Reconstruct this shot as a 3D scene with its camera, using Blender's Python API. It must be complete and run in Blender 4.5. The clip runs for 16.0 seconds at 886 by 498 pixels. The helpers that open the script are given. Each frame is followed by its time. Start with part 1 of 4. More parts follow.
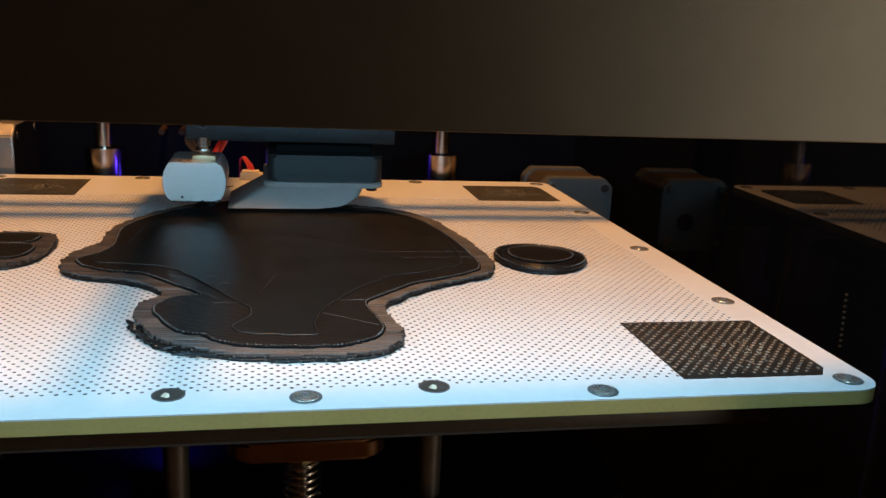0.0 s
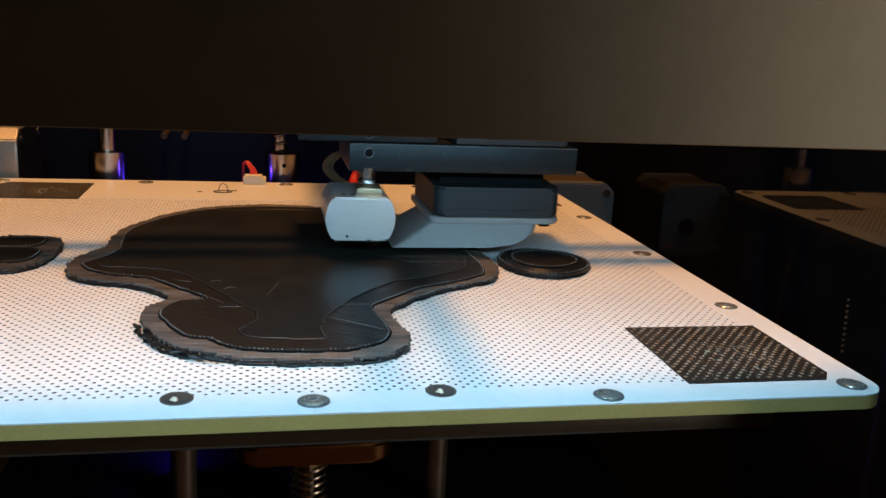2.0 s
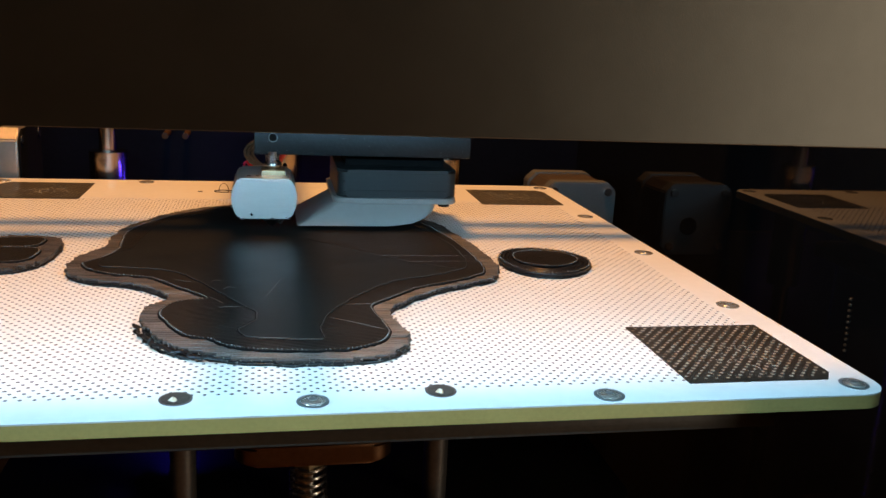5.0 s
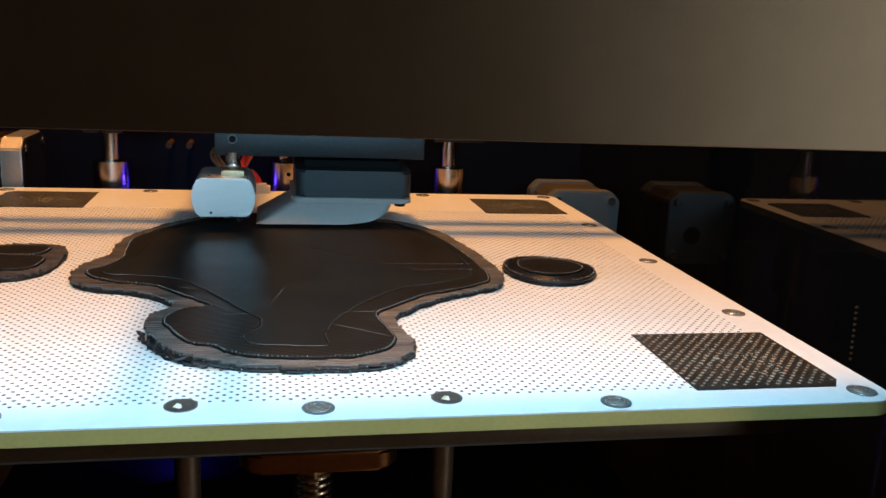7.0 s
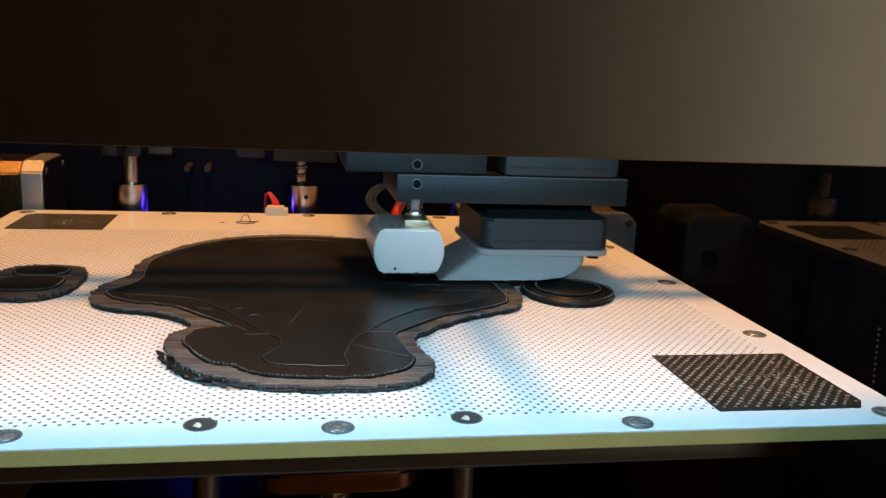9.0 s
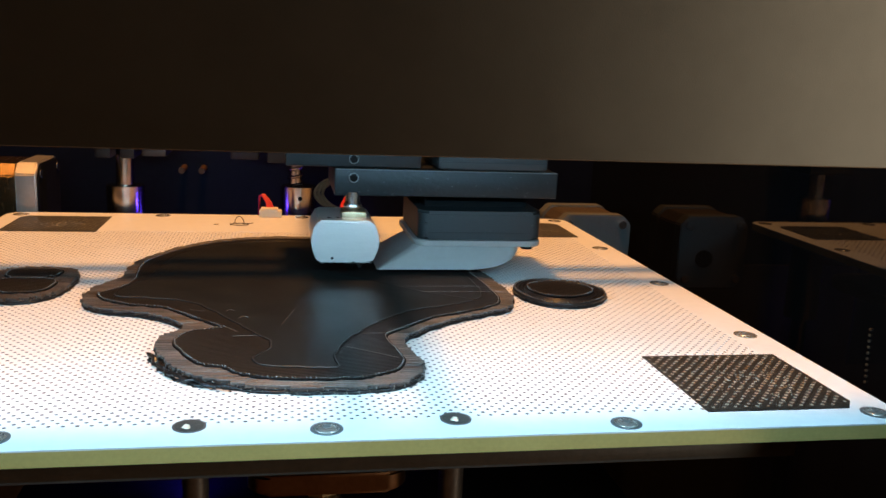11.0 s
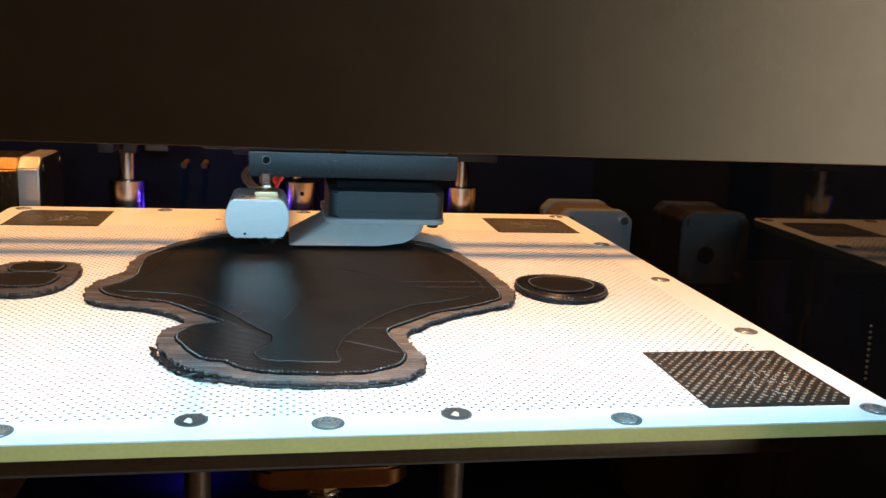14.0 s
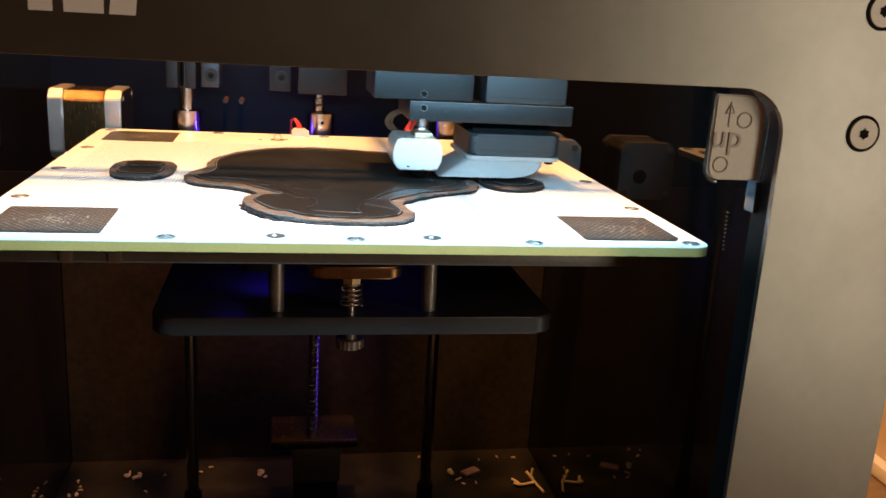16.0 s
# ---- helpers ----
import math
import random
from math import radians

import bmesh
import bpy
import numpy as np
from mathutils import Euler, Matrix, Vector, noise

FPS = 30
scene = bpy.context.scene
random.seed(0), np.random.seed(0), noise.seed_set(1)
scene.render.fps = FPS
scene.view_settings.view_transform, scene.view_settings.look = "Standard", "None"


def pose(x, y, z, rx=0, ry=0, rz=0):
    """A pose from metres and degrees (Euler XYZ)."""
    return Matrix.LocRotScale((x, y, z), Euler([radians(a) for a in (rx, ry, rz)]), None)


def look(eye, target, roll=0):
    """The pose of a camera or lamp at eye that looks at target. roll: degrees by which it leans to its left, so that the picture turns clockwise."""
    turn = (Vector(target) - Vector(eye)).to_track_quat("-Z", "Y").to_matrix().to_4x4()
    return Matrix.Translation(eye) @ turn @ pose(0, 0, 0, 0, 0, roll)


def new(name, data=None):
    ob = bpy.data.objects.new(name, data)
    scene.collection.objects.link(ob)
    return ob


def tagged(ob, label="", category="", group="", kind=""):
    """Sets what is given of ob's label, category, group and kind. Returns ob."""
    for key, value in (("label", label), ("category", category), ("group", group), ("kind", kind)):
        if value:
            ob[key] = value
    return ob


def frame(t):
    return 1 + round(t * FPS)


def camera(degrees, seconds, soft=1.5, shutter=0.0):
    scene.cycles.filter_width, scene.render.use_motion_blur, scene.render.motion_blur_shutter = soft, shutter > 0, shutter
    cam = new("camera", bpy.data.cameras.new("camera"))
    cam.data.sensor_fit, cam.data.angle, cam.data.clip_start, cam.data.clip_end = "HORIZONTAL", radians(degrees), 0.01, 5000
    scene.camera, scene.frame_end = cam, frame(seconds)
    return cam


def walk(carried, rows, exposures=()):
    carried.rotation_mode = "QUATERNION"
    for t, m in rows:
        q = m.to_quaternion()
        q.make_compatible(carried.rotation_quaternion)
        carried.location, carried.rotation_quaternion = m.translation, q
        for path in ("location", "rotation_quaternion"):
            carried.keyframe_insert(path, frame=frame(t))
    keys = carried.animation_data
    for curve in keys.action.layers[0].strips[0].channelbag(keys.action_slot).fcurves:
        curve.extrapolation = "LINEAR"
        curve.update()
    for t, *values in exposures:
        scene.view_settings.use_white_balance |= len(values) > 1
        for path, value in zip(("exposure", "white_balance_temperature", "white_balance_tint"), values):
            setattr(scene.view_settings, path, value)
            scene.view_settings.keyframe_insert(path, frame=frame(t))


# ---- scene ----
cam = camera(53.14, 16.0, soft=1.5, shutter=0.4)
PATH = [
    (0, (-0.00690, -0.25284, 0.26480), (0.38554, 1.64538, -0.22790), 2.89),
    (0.5, (-0.00714, -0.25358, 0.26563), (0.38953, 1.64360, -0.22769), 2.92),
    (1, (-0.00820, -0.25358, 0.26523), (0.38851, 1.64579, -0.21956), 2.95),
    (1.5, (-0.00791, -0.25308, 0.26512), (0.38619, 1.64701, -0.21896), 2.90),
    (2, (-0.00858, -0.25343, 0.26513), (0.38681, 1.64649, -0.21856), 3.02),
    (2.5, (-0.00823, -0.25337, 0.26524), (0.38447, 1.64647, -0.22097), 3.01),
    (3, (-0.00830, -0.25342, 0.26523), (0.38499, 1.64664, -0.21966), 3.09),
    (3.5, (-0.00837, -0.25356, 0.26527), (0.38842, 1.64587, -0.21920), 3.15),
    (4, (-0.00815, -0.25265, 0.26501), (0.38567, 1.64707, -0.22074), 3.00),
    (6.5, (-0.00792, -0.25338, 0.26506), (0.38074, 1.65057, -0.20815), 2.84),
    (7, (-0.00864, -0.25258, 0.26389), (0.37768, 1.65505, -0.19624), 2.84),
    (7.5, (-0.01025, -0.25099, 0.26255), (0.36022, 1.66566, -0.17242), 2.65),
    (8, (-0.01010, -0.25113, 0.26239), (0.34963, 1.67414, -0.14252), 2.63),
    (8.5, (-0.00990, -0.25110, 0.26221), (0.34611, 1.67525, -0.14082), 2.64),
    (9, (-0.00955, -0.25242, 0.26275), (0.34434, 1.67350, -0.14417), 2.61),
    (11.5, (-0.00781, -0.25348, 0.26300), (0.35370, 1.67180, -0.14025), 2.48),
    (12, (-0.00805, -0.25471, 0.26361), (0.35685, 1.66945, -0.14190), 2.45),
    (12.5, (-0.00759, -0.25359, 0.26245), (0.35002, 1.67311, -0.13751), 2.38),
    (13, (-0.00810, -0.25339, 0.26334), (0.34927, 1.67044, -0.15037), 2.37),
    (13.5, (-0.00839, -0.25288, 0.26252), (0.34770, 1.67214, -0.14679), 2.47),
    (14, (-0.00790, -0.25355, 0.26307), (0.34576, 1.67086, -0.15115), 2.69),
    (14.3, (-0.01088, -0.25979, 0.26691), (0.35122, 1.66201, -0.15211), 3.23),
    (14.5, (-0.01537, -0.27571, 0.27307), (0.34849, 1.63901, -0.17579), 3.69),
    (14.7, (-0.02113, -0.30074, 0.27538), (0.36194, 1.60239, -0.20558), 3.99),
    (14.9, (-0.02605, -0.32492, 0.27303), (0.38456, 1.56341, -0.24236), 4.46),
    (15, (-0.02520, -0.33530, 0.27220), (0.37700, 1.55180, -0.25700), 4.56),
    (15.2, (-0.02470, -0.34960, 0.26900), (0.38050, 1.53150, -0.27500), 4.35),
    (15.5, (-0.02300, -0.36310, 0.26740), (0.37100, 1.52080, -0.27780), 3.97),
    (15.65, (-0.02277, -0.36320, 0.26807), (0.37620, 1.52386, -0.26950), 3.82),
    (15.8, (-0.02248, -0.36304, 0.26733), (0.36632, 1.52923, -0.25930), 3.66),
    (16, (-0.02210, -0.36282, 0.26635), (0.33892, 1.53640, -0.24614), 3.43),
]
EXPOSURES = [(0, -0.75), (4, -0.7), (6.3, 0.0), (6.6, -0.1), (7, -0.40), (7.5, -0.55), (9, -0.5), (11.5, -0.12), (12.5, 0.12), (13.5, 0.12), (14.4, 0.2), (14.7, -0.3), (14.9, -0.55), (15.0, -0.6), (15.2, 0.25), (15.5, 0.65), (16, 0.8)]
walk(cam, [(t, look(eye, target, roll)) for t, eye, target, roll in PATH], EXPOSURES)

# ---- light ----
world = bpy.data.worlds.new("room_air")
scene.world = world
world.use_nodes = True
world.node_tree.nodes["Background"].inputs[0].default_value = (1.0, 0.80, 0.62, 1)
world.node_tree.nodes["Background"].inputs[1].default_value = 0.026


def area(name, eye, target, sx, sy, watts, colour):
    d = bpy.data.lights.new(name, "AREA")
    d.shape, d.size, d.size_y, d.energy, d.color = "RECTANGLE", sx, sy, watts, colour
    ob = new(name, d)
    ob.matrix_world = look(eye, target)
    return ob


# warm ceiling lamp of the room through the open top, cool strip under the front beam, warm lamp beside the printer
area("ceiling_light", (0.0, 0.05, 0.78), (0.0, 0.05, 0.2), 0.065, 0.065, 5.6, (1.0, 0.44, 0.12))
area("strip_light", (0.0, -0.1315, 0.2600), (0.0, -0.005, 0.19), 0.22, 0.005, 0.36, (0.37, 0.72, 1.0))
area("room_lamp_light", (0.33, -0.45, 0.24), (0.10, -0.12, 0.19), 0.06, 0.42, 0.455, (1.0, 0.87, 0.68))
area("room_ceiling_light", (0.25, 0.20, 1.85), (0.40, 0.2, 0.0), 0.4, 0.4, 3.0, (1.0, 0.82, 0.64))
area("blue_light", (0.055, 0.165, 0.140), (-0.06, 0.150, 0.120), 0.02, 0.08, 0.05, (0.08, 0.04, 1.0))
area("blue_light", (-0.0280, -0.0640, 0.1900), (-0.0280, -0.0660, 0.1732), 0.003, 0.006, 0.0013, (0.06, 0.03, 1.0))
diode_light = bpy.data.lights.new("blue_light", "POINT")
diode_light.energy, diode_light.color, diode_light.shadow_soft_size = 0.011, (0.06, 0.03, 1.0), 0.0012
new("blue_light", diode_light).location = (-0.0360, 0.1180, 0.1978)


# ---- materials ----
def material(name, base, rough=0.5, metal=0.0, vary=0.15, scale=60.0, bump=0.0, bump_scale=600.0, second=None, coat=0.0, stretch=(1, 1, 1), spec=0.5):
    m = bpy.data.materials.new(name)
    m.use_nodes = True
    nt = m.node_tree
    b = nt.nodes["Principled BSDF"]
    b.inputs["Metallic"].default_value = metal
    b.inputs["Coat Weight"].default_value = coat
    b.inputs["Specular IOR Level"].default_value = spec
    tc = nt.nodes.new("ShaderNodeTexCoord")
    mp = nt.nodes.new("ShaderNodeMapping")
    mp.inputs["Scale"].default_value = stretch
    nt.links.new(tc.outputs["Object"], mp.inputs[0])
    n1 = nt.nodes.new("ShaderNodeTexNoise")
    n1.inputs["Scale"].default_value, n1.inputs["Detail"].default_value = scale, 6
    n2 = nt.nodes.new("ShaderNodeTexNoise")
    n2.inputs["Scale"].default_value, n2.inputs["Detail"].default_value = scale * 9, 3
    add = nt.nodes.new("ShaderNodeMath")
    add.operation = "MULTIPLY_ADD"
    add.inputs[1].default_value = 0.5
    for n in (n1, n2):
        nt.links.new(mp.outputs[0], n.inputs["Vector"])
    nt.links.new(n2.outputs[0], add.inputs[0])
    half = nt.nodes.new("ShaderNodeMath")
    half.operation = "MULTIPLY"
    half.inputs[1].default_value = 0.5
    nt.links.new(n1.outputs[0], half.inputs[0])
    nt.links.new(half.outputs[0], add.inputs[2])
    ramp = nt.nodes.new("ShaderNodeValToRGB")
    lo = second or [c * (1 - vary) for c in base]
    hi = [min(1, c * (1 + vary)) for c in base]
    ramp.color_ramp.elements[0].position, ramp.color_ramp.elements[1].position = 0.3, 0.7
    ramp.color_ramp.elements[0].color, ramp.color_ramp.elements[1].color = (*lo, 1), (*hi, 1)
    nt.links.new(add.outputs[0], ramp.inputs[0])
    nt.links.new(ramp.outputs[0], b.inputs["Base Color"])
    rr = nt.nodes.new("ShaderNodeMapRange")
    rr.inputs["To Min"].default_value, rr.inputs["To Max"].default_value = max(0.02, rough * 0.8), min(1, rough * 1.2)
    nt.links.new(n1.outputs[0], rr.inputs[0])
    nt.links.new(rr.outputs[0], b.inputs["Roughness"])
    if bump:
        n3 = nt.nodes.new("ShaderNodeTexNoise")
        n3.inputs["Scale"].default_value, n3.inputs["Detail"].default_value = bump_scale, 4
        nt.links.new(mp.outputs[0], n3.inputs["Vector"])
        bp = nt.nodes.new("ShaderNodeBump")
        bp.inputs["Strength"].default_value, bp.inputs["Distance"].default_value = bump, 0.0004
        nt.links.new(n3.outputs[0], bp.inputs["Height"])
        nt.links.new(bp.outputs[0], b.inputs["Normal"])
    return m


def lined(name, base, rough, pitch, angle, strength=0.4):
    """Printed plastic with fine parallel tracks."""
    m = material(name, base, rough, 0, 0.35, 90)
    nt = m.node_tree
    b = nt.nodes["Principled BSDF"]
    tc = nt.nodes.new("ShaderNodeTexCoord")
    mp = nt.nodes.new("ShaderNodeMapping")
    mp.inputs["Rotation"].default_value = (0, 0, radians(angle))
    nt.links.new(tc.outputs["Object"], mp.inputs[0])
    wv = nt.nodes.new("ShaderNodeTexWave")
    wv.inputs["Scale"].default_value = 2 * math.pi / pitch / 20
    wv.inputs["Distortion"].default_value = 0.4
    nt.links.new(mp.outputs[0], wv.inputs[0])
    bp = nt.nodes.new("ShaderNodeBump")
    bp.inputs["Strength"].default_value, bp.inputs["Distance"].default_value = strength, 0.0002
    nt.links.new(wv.outputs["Fac"], bp.inputs["Height"])
    nt.links.new(bp.outputs[0], b.inputs["Normal"])
    return m


def glow(name, colour, strength):
    m = bpy.data.materials.new(name)
    m.use_nodes = True
    b = m.node_tree.nodes["Principled BSDF"]
    b.inputs["Base Color"].default_value = (*colour, 1)
    b.inputs["Emission Color"].default_value = (*colour, 1)
    b.inputs["Emission Strength"].default_value = strength
    return m


M_PLATE = material("plate_white", (0.74, 0.73, 0.70), 0.38, 0, 0.05, 40, 0.05, 900)
M_EDGE = material("plate_laminate", (0.52, 0.385, 0.12), 0.6, 0, 0.10, 120, 0.1)
M_HOLE = material("hole_copper", (0.22, 0.215, 0.22), 0.6, 0.0, 0.3, 300)
M_PAD = material("pad_black", (0.022, 0.019, 0.015), 0.40, 0, 0.5, 120, 0.3, 700)
M_PADDOT = material("pad_dot", (0.27, 0.245, 0.19), 0.5, 0, 0.5, 150)
M_STEEL = material("steel", (0.62, 0.60, 0.57), 0.25, 1, 0.10, 150, 0.05)
M_SCREW = material("screw_zinc", (0.46, 0.43, 0.38), 0.22, 0.7, 0.10, 200)
M_SHAFT = material("ground_steel", (0.42, 0.35, 0.28), 0.20, 1.0, 0.06, 80, stretch=(1, 1, 0.1))
M_ROD = material("dull_steel", (0.18, 0.17, 0.16), 0.4, 0.8, 0.2, 120)
M_BRASS = material("brass", (0.46, 0.36, 0.22), 0.40, 1, 0.15, 150, 0.05)
M_PIN = material("dull_brass", (0.075, 0.038, 0.012), 0.5, 0.5, 0.2, 200)
M_COPPER = material("bronze_plate", (0.19, 0.105, 0.055), 0.35, 1, 0.2, 120, 0.08)
M_UNDER = material("anodised_black", (0.062, 0.055, 0.046), 0.42, 0.0, 0.25, 80, 0.15, 1200)
M_ARM = material("arm_black", (0.011, 0.0105, 0.0105), 0.42, 0, 0.25, 80, 0.15, 1200)
M_ALU = material("brushed_aluminium", (0.74, 0.70, 0.65), 0.36, 0.68, 0.06, 120, 0.12, 1500, stretch=(1, 1, 6))
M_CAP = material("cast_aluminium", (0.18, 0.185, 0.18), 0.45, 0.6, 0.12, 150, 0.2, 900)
M_HOLD = material("holder_black", (0.0065, 0.0065, 0.007), 0.5, 0, 0.3, 100, 0.1, 1200, spec=0.3)
M_ENDCAP = material("motor_cap_lit", (0.60, 0.55, 0.49), 0.34, 0.85, 0.08, 120, 0.1, 1200)
M_GOLD = material("warm_lit_metal", (0.13, 0.080, 0.036), 0.26, 0.9, 0.12, 200, 0.12, 900, stretch=(8, 1, 1))
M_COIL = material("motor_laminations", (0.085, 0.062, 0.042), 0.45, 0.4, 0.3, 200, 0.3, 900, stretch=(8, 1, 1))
M_FAN = material("fan_plastic", (0.0120, 0.0150, 0.0155), 0.50, 0, 0.15, 90, 0.10, 1500)
M_BAR = material("bar_anodised", (0.0080, 0.0092, 0.0096), 0.42, 0.0, 0.35, 110, 0.2, 1300, spec=0.32)
M_DUCT = material("duct_grey", (0.29, 0.262, 0.24), 0.50, 0, 0.06, 70, 0.08, 900)
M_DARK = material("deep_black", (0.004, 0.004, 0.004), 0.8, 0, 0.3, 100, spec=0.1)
M_NOZZLE = material("burnt_nozzle", (0.035, 0.030, 0.026), 0.5, 0.3, 0.4, 300, 0.4)
M_RED = material("red_insulation", (0.60, 0.03, 0.02), 0.45, 0, 0.1, 200)
M_BRAID = material("glass_braid", (0.12, 0.058, 0.022), 0.7, 0, 0.3, 700, 0.5, 2500)
M_CREAM = material("connector_nylon", (0.72, 0.62, 0.45), 0.5, 0, 0.06, 200)
M_BODY = lined("print_black", (0.0105, 0.0095, 0.0085), 0.42, 0.00085, 82, 0.45)
M_BODY.node_tree.nodes["Principled BSDF"].inputs["Specular IOR Level"].default_value = 0.15
M_SKIN = lined("print_smooth", (0.0135, 0.0135, 0.0122), 0.40, 0.00040, 48, 0.14)
M_SKIN.node_tree.nodes["Principled BSDF"].inputs["Specular IOR Level"].default_value = 0.08
M_RAFT = material("raft_warm_sheen", (0.048, 0.037, 0.030), 0.42, 0, 0.6, 240, spec=0.40)
M_BEAD = material("bead_black", (0.010, 0.0095, 0.0095), 0.34, 0, 0.3, 300, spec=0.28)
geo = M_RAFT.node_tree.nodes.new("ShaderNodeNewGeometry")
spread = M_RAFT.node_tree.nodes.new("ShaderNodeMapRange")
spread.inputs["To Min"].default_value, spread.inputs["To Max"].default_value = 0.45, 1.55
tint = M_RAFT.node_tree.nodes.new("ShaderNodeVectorMath")
tint.operation = "SCALE"
M_RAFT.node_tree.links.new(geo.outputs["Random Per Island"], spread.inputs[0])
M_RAFT.node_tree.links.new(M_RAFT.node_tree.nodes["Color Ramp"].outputs[0], tint.inputs[0])
M_RAFT.node_tree.links.new(spread.outputs[0], tint.inputs["Scale"])
M_RAFT.node_tree.links.new(tint.outputs[0], M_RAFT.node_tree.nodes["Principled BSDF"].inputs["Base Color"])
M_DROP = material("bead_gloss", (0.085, 0.078, 0.070), 0.25, 0, 0.5, 900)
M_LINE = material("bead_grey", (0.034, 0.031, 0.028), 0.34, 0, 0.35, 300)
M_STRING = material("string_pale", (0.17, 0.15, 0.13), 0.5, 0, 0.5, 500)
M_PANEL = material("painted_steel", (0.185, 0.18, 0.158), 0.41, 0.92, 0.07, 30, 0.055, 5200)
M_LINER = material("liner_black", (0.006, 0.006, 0.006), 0.5, 0, 0.2, 50, 0.05, spec=0.08)
M_GLOSS = material("acrylic_black", (0.0045, 0.0045, 0.0045), 0.03, 0, 0.3, 20, spec=0.7)
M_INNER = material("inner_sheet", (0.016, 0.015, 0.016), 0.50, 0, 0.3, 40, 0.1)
M_BACK = material("rear_sheet", (0.0038, 0.0042, 0.0095), 0.45, 0, 0.3, 40, 0.1, spec=0.1)
M_FLOORB = material("chamber_floor", (0.0095, 0.0073, 0.0054), 0.6, 0, 0.7, 60, 0.5, 400, spec=0.15)
M_HAZE = material("haze_sheet", (0.024, 0.019, 0.0145), 0.6, 0, 0.5, 25, 0.1, 300, spec=0.15)
M_LATCH = material("latch_grey", (0.54, 0.51, 0.45), 0.55, 0, 0.08, 90, 0.2, 1500)
M_LATCH2 = material("latch_relief", (0.33, 0.305, 0.27), 0.55, 0, 0.08, 90)
M_GLASS = material("edge_acrylic", (0.04, 0.06, 0.075), 0.15, 0, 0.1, 60)
M_LOGO = material("logo_white", (0.78, 0.77, 0.75), 0.5, 0, 0.04, 100)
M_SCRAP = material("scrap_cream", (0.46, 0.36, 0.22), 0.5, 0, 0.2, 300)
M_GREEN = material("scrap_green", (0.20, 0.36, 0.24), 0.5, 0, 0.2, 300)
M_PINK = material("scrap_pink", (0.50, 0.24, 0.18), 0.5, 0, 0.2, 300)
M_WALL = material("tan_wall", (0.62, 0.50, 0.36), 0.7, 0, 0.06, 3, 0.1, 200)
M_WALL_DIM = material("dimmed_wall", (0.30, 0.255, 0.20), 0.8, 0, 0.08, 3, 0.1, 200)
M_TRIM = material("white_trim", (0.78, 0.76, 0.72), 0.45, 0, 0.04, 20)
M_DESK = material("desk_wood", (0.22, 0.155, 0.10), 0.45, 0, 0.25, 8, 0.15, 150, stretch=(1, 8, 1))
M_BLUE = glow("blue_diode", (0.06, 0.04, 1.0), 6.0)
M_STRIPLED = glow("cool_diode", (0.62, 0.85, 1.0), 3.0)


# ---- building helpers ----
def mesh_of(name, bm, mat, smooth=40):
    me = bpy.data.meshes.new(name)
    bm.normal_update()
    bm.to_mesh(me)
    bm.free()
    me.materials.append(mat)
    if smooth:
        for p in me.polygons:
            p.use_smooth = True
        me.set_sharp_from_angle(angle=radians(smooth))
    return me


def part(name, bm, mat, parent=None, label="", smooth=40):
    ob = new(name, mesh_of(name, bm, mat, smooth))
    ob.parent = parent
    return tagged(ob, label)


def thing(name, x=0, y=0, z=0, label="", category="", group="", kind=""):
    ob = new(name)
    ob.location = (x, y, z)
    ob.empty_display_size = 0.01
    return tagged(ob, label, category, group, kind)


def box(bm, x0, y0, z0, x1, y1, z1, bevel=0.0, seg=2):
    r = bmesh.ops.create_cube(bm, size=1, matrix=Matrix.LocRotScale(((x0 + x1) / 2, (y0 + y1) / 2, (z0 + z1) / 2), None, (abs(x1 - x0), abs(y1 - y0), abs(z1 - z0))))
    if bevel:
        es = list({e for v in r["verts"] for e in v.link_edges})
        bmesh.ops.bevel(bm, geom=es, offset=bevel, segments=seg, affect="EDGES", profile=0.6)
    return bm


def rod(bm, a, b, r0, r1=None, seg=20):
    a, b = Vector(a), Vector(b)
    d = b - a
    m = Matrix.Translation((a + b) / 2) @ d.to_track_quat("Z", "Y").to_matrix().to_4x4()
    bmesh.ops.create_cone(bm, cap_ends=True, segments=seg, radius1=r0, radius2=r0 if r1 is None else r1, depth=d.length, matrix=m)
    return bm


def prism(bm, pts, z0, z1):
    """Upright prism over a closed outline in x and y."""
    lo = [bm.verts.new((x, y, z0)) for x, y in pts]
    hi = [bm.verts.new((x, y, z1)) for x, y in pts]
    n = len(pts)
    bm.faces.new(hi)
    bm.faces.new(lo[::-1])
    for i in range(n):
        bm.faces.new((lo[i], lo[(i + 1) % n], hi[(i + 1) % n], hi[i]))
    return bm


def rounded(x0, y0, x1, y1, r, seg=6):
    out = []
    for cx, cy, a0 in ((x1 - r, y0 + r, -90), (x1 - r, y1 - r, 0), (x0 + r, y1 - r, 90), (x0 + r, y0 + r, 180)):
        for i in range(seg + 1):
            a = radians(a0 + 90 * i / seg)
            out.append((cx + r * math.cos(a), cy + r * math.sin(a)))
    return out


def soft_slab(outline, z0, z1, soft):
    """Slab with a rounded outline and softened upper and lower edges."""
    bm = bmesh.new()
    prism(bm, outline, z0, z1)
    bmesh.ops.bevel(bm, geom=[e for e in bm.edges if abs(e.verts[0].co.z - e.verts[1].co.z) < 1e-6], offset=soft, segments=3, affect="EDGES")
    return bm


